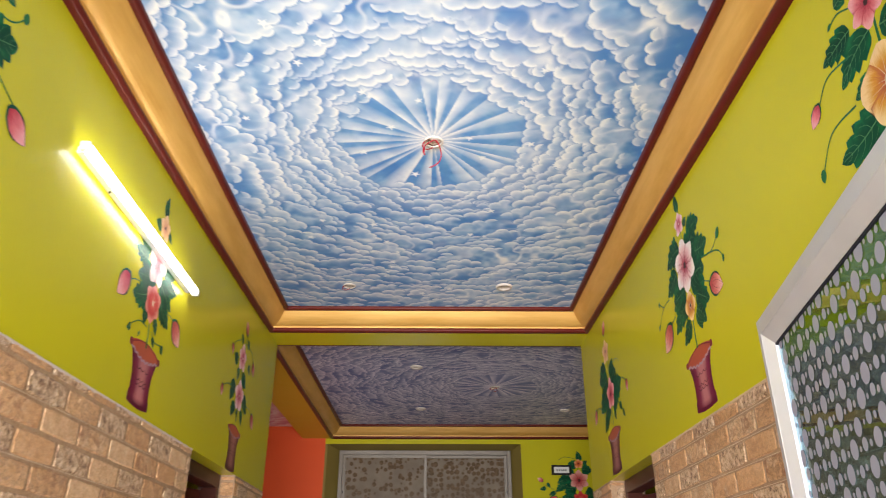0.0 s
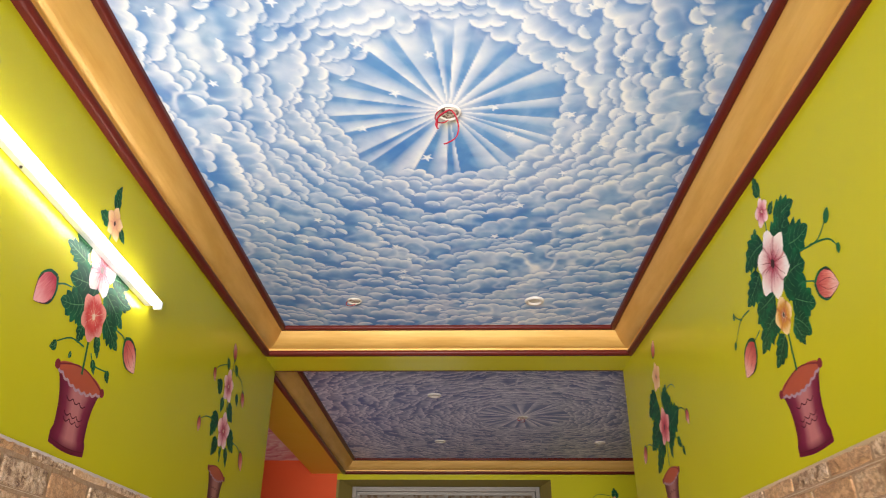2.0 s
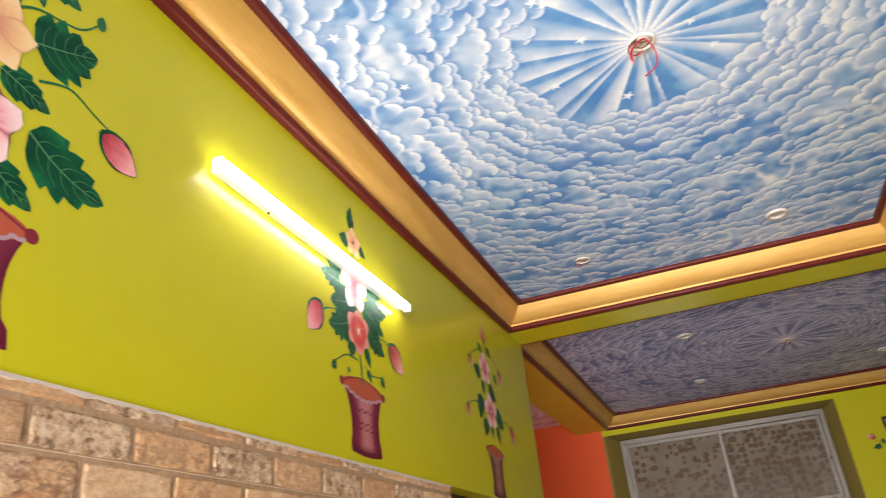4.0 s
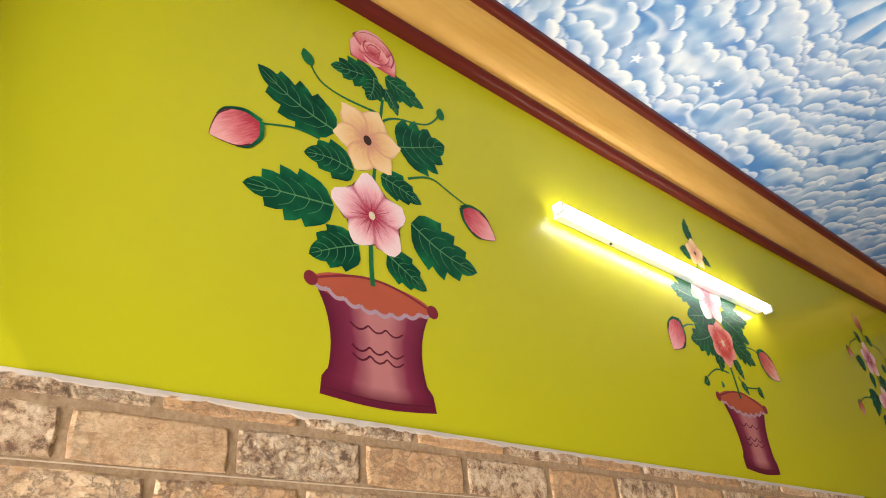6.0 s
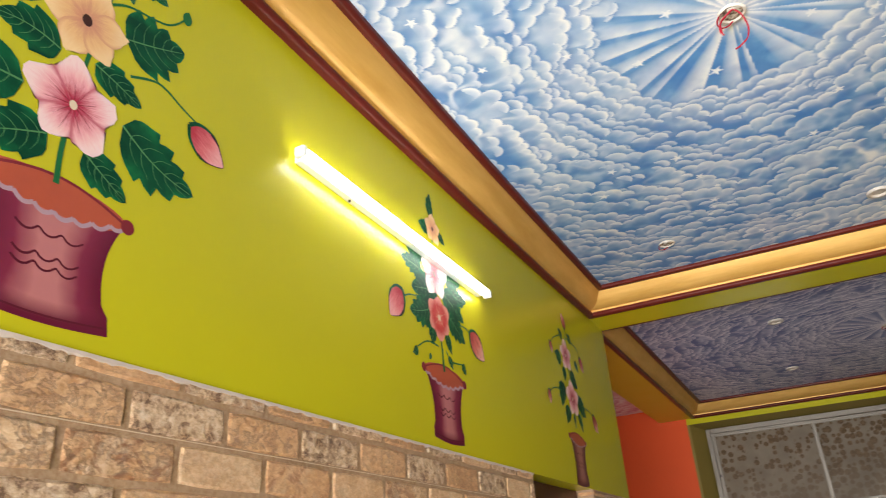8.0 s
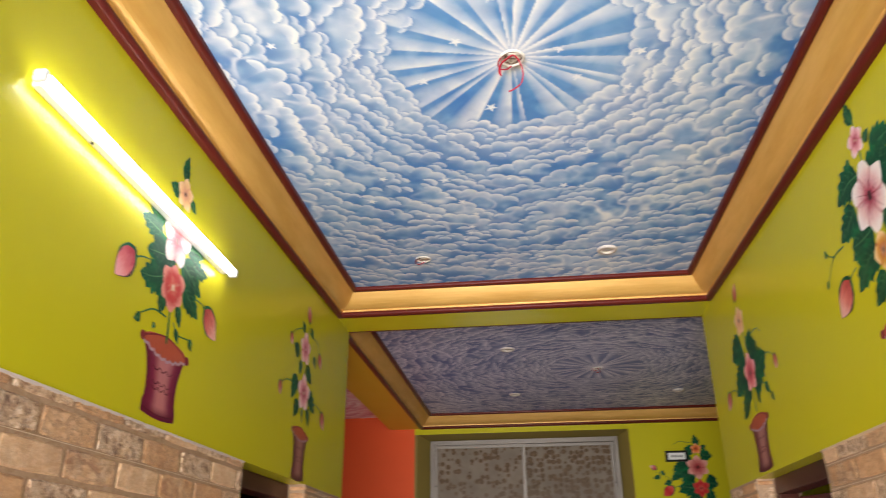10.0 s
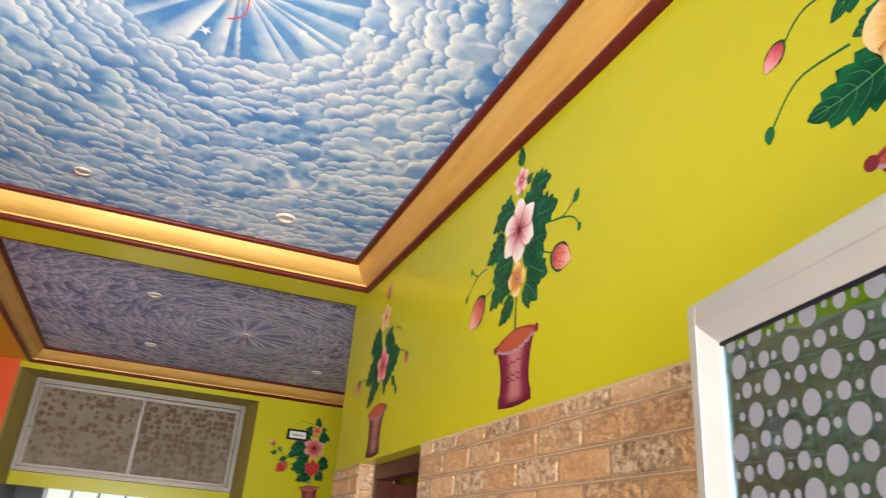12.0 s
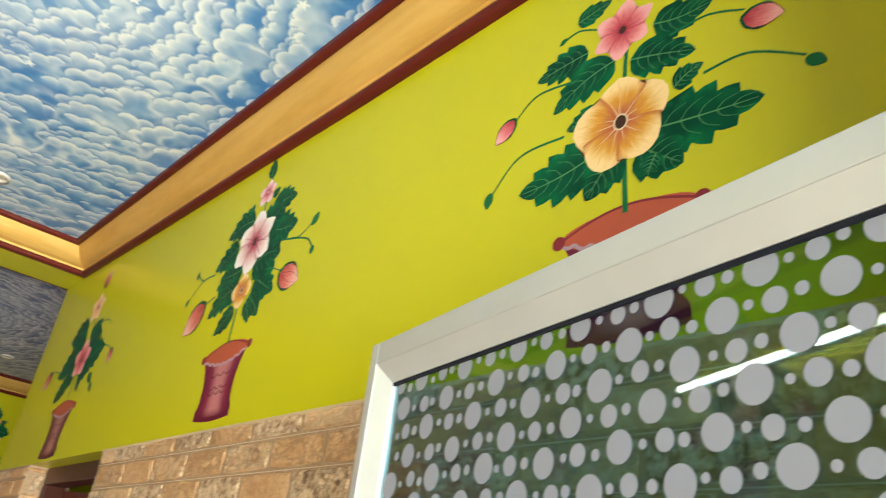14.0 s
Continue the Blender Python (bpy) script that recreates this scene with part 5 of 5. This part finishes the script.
def loft_window():
    x0, x1, z0, z1, y = -0.95, 1.045, 2.262, 3.128, YF + 0.17
    root = new("loft_window")
    root.location = ((x0 + x1) / 2, y, z0)
    tagged(root, "sliding aluminium loft window with brown printed frosted glass", "window")
    w, h = (x1 - x0) / 2, z1 - z0
    for nm, lo, hi in (("frame", (-w, -0.03, 0), (-w + 0.045, 0.03, h)), ("frame", (w - 0.045, -0.03, 0), (w, 0.03, h)),
                       ("frame", (-w + 0.045, -0.03, h - 0.05), (w - 0.045, 0.03, h)), ("frame", (-w + 0.045, -0.03, 0), (w - 0.045, 0.03, 0.045))):
        boxes(nm, DULL_METAL, (lo, hi), bevel=0.003, parent=root)
    for s in (-1, 1):
        a, b = (-w + 0.045, 0.022) if s < 0 else (-0.022, w - 0.045)
        yy = -0.018 if s < 0 else 0.008
        sash = boxes("sash", DULL_METAL, ((a, yy, 0.045), (a + 0.035, yy + 0.02, h - 0.05)), ((b - 0.035, yy, 0.045), (b, yy + 0.02, h - 0.05)),
                     ((a + 0.035, yy, h - 0.085), (b - 0.035, yy + 0.02, h - 0.05)), ((a + 0.035, yy, 0.045), (b - 0.035, yy + 0.02, 0.075)), bevel=0.002, parent=root)
        boxes("pane", PRINTED, ((a + 0.03, yy + 0.007, 0.07), (b - 0.03, yy + 0.013, h - 0.08)), parent=sash, label="brown blossom printed glass")
        boxes("latch", BLACK, ((s * (w - 0.058) - 0.006, -0.024, h * 0.45), (s * (w - 0.058) + 0.006, -0.018, h * 0.45 + 0.025)), bevel=0.002, parent=sash)


loft_window()


def kitchen_window():
    x0, x1, z0, z1, y = -0.85, 0.36, 1.05, 2.30, 11.06
    root = new("kitchen_window")
    root.location = ((x0 + x1) / 2, y, z0)
    tagged(root, "bright aluminium kitchen window with grille bars", "window")
    w, h = (x1 - x0) / 2, z1 - z0
    for lo, hi in (((-w, -0.03, 0), (-w + 0.04, 0.03, h)), ((w - 0.04, -0.03, 0), (w, 0.03, h)), ((-w, -0.029, h - 0.04), (w, 0.029, h)), ((-w, -0.029, 0), (w, 0.029, 0.04)), ((-w, -0.028, 0.91), (w, 0.028, 0.985))):
        boxes("frame", ALUMINIUM, (lo, hi), parent=root)
    for k in range(1, 4):
        x = -w + 2 * w * k / 4
        boxes("bar", BLACK, ((x - 0.012, -0.01, 0.04), (x + 0.012, 0.01, h - 0.04)), parent=root)


kitchen_window()


def wall_lamp():
    root = new("wall_lamp")
    root.location = (0.84, 11.0, 2.12)
    tagged(root, "small square glowing lamp on the tiled kitchen wall", "lamp")
    boxes("body", PLASTIC, ((-0.13, -0.035, 0), (0.13, 0, 0.15)), bevel=0.006, parent=root)
    boxes("diffuser", WARM_LIT, ((-0.115, -0.05, 0.012), (0.115, -0.0355, 0.138)), bevel=0.006, parent=root, label="glowing pale yellow diffuser")


wall_lamp()


def wall_panel():
    root = new("switch_panel")
    root.location = (1.60, YF, 2.885)
    tagged(root, "white switch panel in a black frame on lime wall", "switch panel")
    for lo, hi in (((-0.112, -0.022, 0.034), (0.112, 0, 0.054)), ((-0.112, -0.022, -0.054), (0.112, 0, -0.034)), ((-0.112, -0.022, -0.034), (-0.086, 0, 0.034)), ((0.086, -0.022, -0.034), (0.112, 0, 0.034))):
        boxes("frame", BLACK, (lo, hi), bevel=0.003, parent=root)
    plate = boxes("plate", PLASTIC, ((-0.086, -0.014, -0.034), (0.086, -0.001, 0.034)), parent=root, label="white plate")
    for k in range(5):
        boxes("mark", GREY_TILE, ((-0.055 + 0.024 * k, -0.0155, -0.010), (-0.040 + 0.024 * k, -0.0135, 0.008)), parent=plate)


wall_panel()

# ---------------------------------------------------------------- stone bricks of the cladding


def brick_mesh(length, height, seed):
    """A thin cast stone with rounded outline and an uneven face; face towards +z."""
    rng = random.Random(seed)
    cols, rows = 5, 3
    V, F = [], []
    for ring, inset, depth in ((0, 0.0, 0.0), (1, 0.0015, 0.0016), (2, 0.0050, 0.0040)):
        for j in range(rows):
            for i in range(cols):
                if 0 < i < cols - 1 and 0 < j < rows - 1 and ring < 2:
                    continue
                x = (i / (cols - 1) - 0.5) * (length - 2 * inset)
                y = (j / (rows - 1) - 0.5) * (height - 2 * inset)
                if i in (0, cols - 1) and j in (0, rows - 1):
                    x, y = x * (1 - 0.006 / length), y * (1 - 0.005 / height)
                V.append((ring, i, j, x + rng.uniform(-0.0009, 0.0009), y + rng.uniform(-0.0008, 0.0008), depth + (rng.uniform(-0.0009, 0.0009) if ring == 2 else 0)))
    at = {(r, i, j): k for k, (r, i, j, *_) in enumerate(V)}
    loop = [(i, 0) for i in range(cols)] + [(cols - 1, j) for j in range(1, rows)] + [(i, rows - 1) for i in range(cols - 2, -1, -1)] + [(0, j) for j in range(rows - 2, 0, -1)]
    for r in (0, 1):
        for k, a in enumerate(loop):
            b = loop[(k + 1) % len(loop)]
            F.append((at[(r, *a)], at[(r, *b)], at[(r + 1, *b)], at[(r + 1, *a)]))
    for j in range(rows - 1):
        for i in range(cols - 1):
            F.append((at[(2, i, j)], at[(2, i + 1, j)], at[(2, i + 1, j + 1)], at[(2, i, j + 1)]))
    return [v[3:] for v in V], F


PITCH, COURSE = 0.239, 0.083
SHAPES = {}


def brick_data(length, height, seed, kind):
    key = (round(length, 2), round(height, 3), seed, kind)
    if key not in SHAPES:
        V, F = brick_mesh(length, height, seed)
        SHAPES[key] = mesh_of("brick", V, F, BRICKS[kind], smooth=False)
    return SHAPES[key]


def clad(parent, origin, u_axis, normal, u0, u1, z_top, phase, rng, first=2.176, swap=0):
    """Courses of brick from z_top down: single bricks near eye level, the rest joined."""
    u, n = Vector(u_axis), Vector(normal)
    JV, JF = [], []
    z = first
    spans = [(z + 0.012, z_top)]
    while z > 0.09:
        spans.append((z - COURSE + 0.012, z))
        z -= COURSE
    for k, (za, zb) in enumerate(spans):
        h = zb - za
        c = u0 - PITCH * 2 + (phase + (0.5 if k % 2 == 0 else 0.0)) % 1.0 * PITCH
        count = k // 2
        while c < u1:
            a, b = max(c + 0.006, u0 + 0.001), min(c + PITCH - 0.006, u1 - 0.001)
            count += 1
            kind = "tan" if count % 2 == 0 else ("grey" if (k + swap) % 2 or k == 0 else "rusty")
            pieces = [(a, b)]
            for p, q in pieces:
                if q - p < 0.02:
                    continue
                place = Vector(origin) + u * (p + q) / 2 + Vector((0, 0, (za + zb) / 2))
                M = Matrix(((u.x, 0, n.x, place.x), (u.y, 0, n.y, place.y), (u.z, 1, n.z, place.z), (0, 0, 0, 1)))
                if za > 1.72:
                    ob = new("brick", brick_data(q - p, h, rng.randint(0, 3), kind))
                    ob.matrix_world = M
                    ob.parent = parent
                else:
                    V, F = brick_mesh(q - p, h, rng.randint(0, 9999))
                    o = len(JV)
                    JV += [tuple(M @ Vector(v)) for v in V]
                    JF += [tuple(i + o for i in f) for f in F]
            c += PITCH
    rest = part("brick_courses", mesh_of("brick_courses", JV, JF, BRICK_JOINED), parent, "lower courses of tan stone brick")
    tagged(rest, kind="stuff")


rng = random.Random(21)
clad(wll, (XL + 0.001, 0, 0), (0, 1, 0), (1, 0, 0), Y0, LEFT_DOOR[0], SILL, 0.362, rng)
clad(wll, (XL + 0.001, 0, 0), (0, 1, 0), (1, 0, 0), LEFT_DOOR[1], Y2, SILL - 0.01, 0.3, rng)
clad(wrl, (XR - 0.001, 0, 0), (0, -1, 0), (-1, 0, 0), -RIGHT_DOOR[0], -Y0, SILL, 0.10, rng, 2.152, 1)
clad(wrl, (XR - 0.001, 0, 0), (0, -1, 0), (-1, 0, 0), -Y2, -RIGHT_DOOR[1], SILL - 0.01, 0.6, rng, 2.152, 1)
# the reveals beside the doors, which face the entrance
clad(wll, (0, LEFT_DOOR[1], 0), (1, 0, 0), (0, -1, 0), XL - 0.078, XL, SILL - 0.01, 0.4, rng)
clad(wrl, (0, RIGHT_DOOR[1], 0), (1, 0, 0), (0, -1, 0), XR, XR + 0.078, SILL - 0.01, 0.1, rng)


def tile_joints(parent, x, n, y0, y1, heights):
    """Thin pale grout lines where the printed tiles of the cladding meet."""
    a, b = sorted((x, x + n * 0.0030))
    for z in heights:
        boxes("grout_line", GROUT, ((a, y0 + 0.002, z), (b, y1 - 0.002, z + 0.0016)), parent=parent)


tile_joints(wll, XL, 1, Y0, LEFT_DOOR[0], (1.769, 1.935, 2.101))
tile_joints(wrl, XR, -1, Y0, RIGHT_DOOR[0], (1.823, 1.906, 1.989, 2.073, 2.157))


def top_bead(parent, x, n, y0, y1, seed, mat=BEAD, label="uneven pale plaster edge"):
    """The uneven pale plaster edge on top of the cladding."""
    rng = random.Random(seed)
    V, F = [], []
    count = int((y1 - y0) / 0.012)
    for i in range(count + 1):
        y = y0 + (y1 - y0) * i / count
        h = 0.005 + 0.008 * abs(noise.noise(Vector((y * 9, seed, 0)))) + rng.uniform(0, 0.004)
        d = 0.0048 + 0.002 * noise.noise(Vector((y * 25, seed, 3)))
        V += [(x, y, SILL + 0.0005), (x + n * d, y, SILL - 0.001), (x + n * d * 1.15, y, SILL - h), (x + n * 0.002, y, SILL - h - 0.003)]
    for i in range(count):
        for k in range(3):
            a = 4 * i + k
            q = (a, a + 1, a + 5, a + 4)
            F.append(q if n < 0 else q[::-1])
    part("top_bead", mesh_of("top_bead", V, F, mat), parent, label)


top_bead(wll, XL + 0.001, 1, Y0, LEFT_DOOR[0], 3)
top_bead(wrl, XR - 0.001, -1, Y0, RIGHT_DOOR[0], 8, TAN_BEAD, "uneven tan plaster edge")
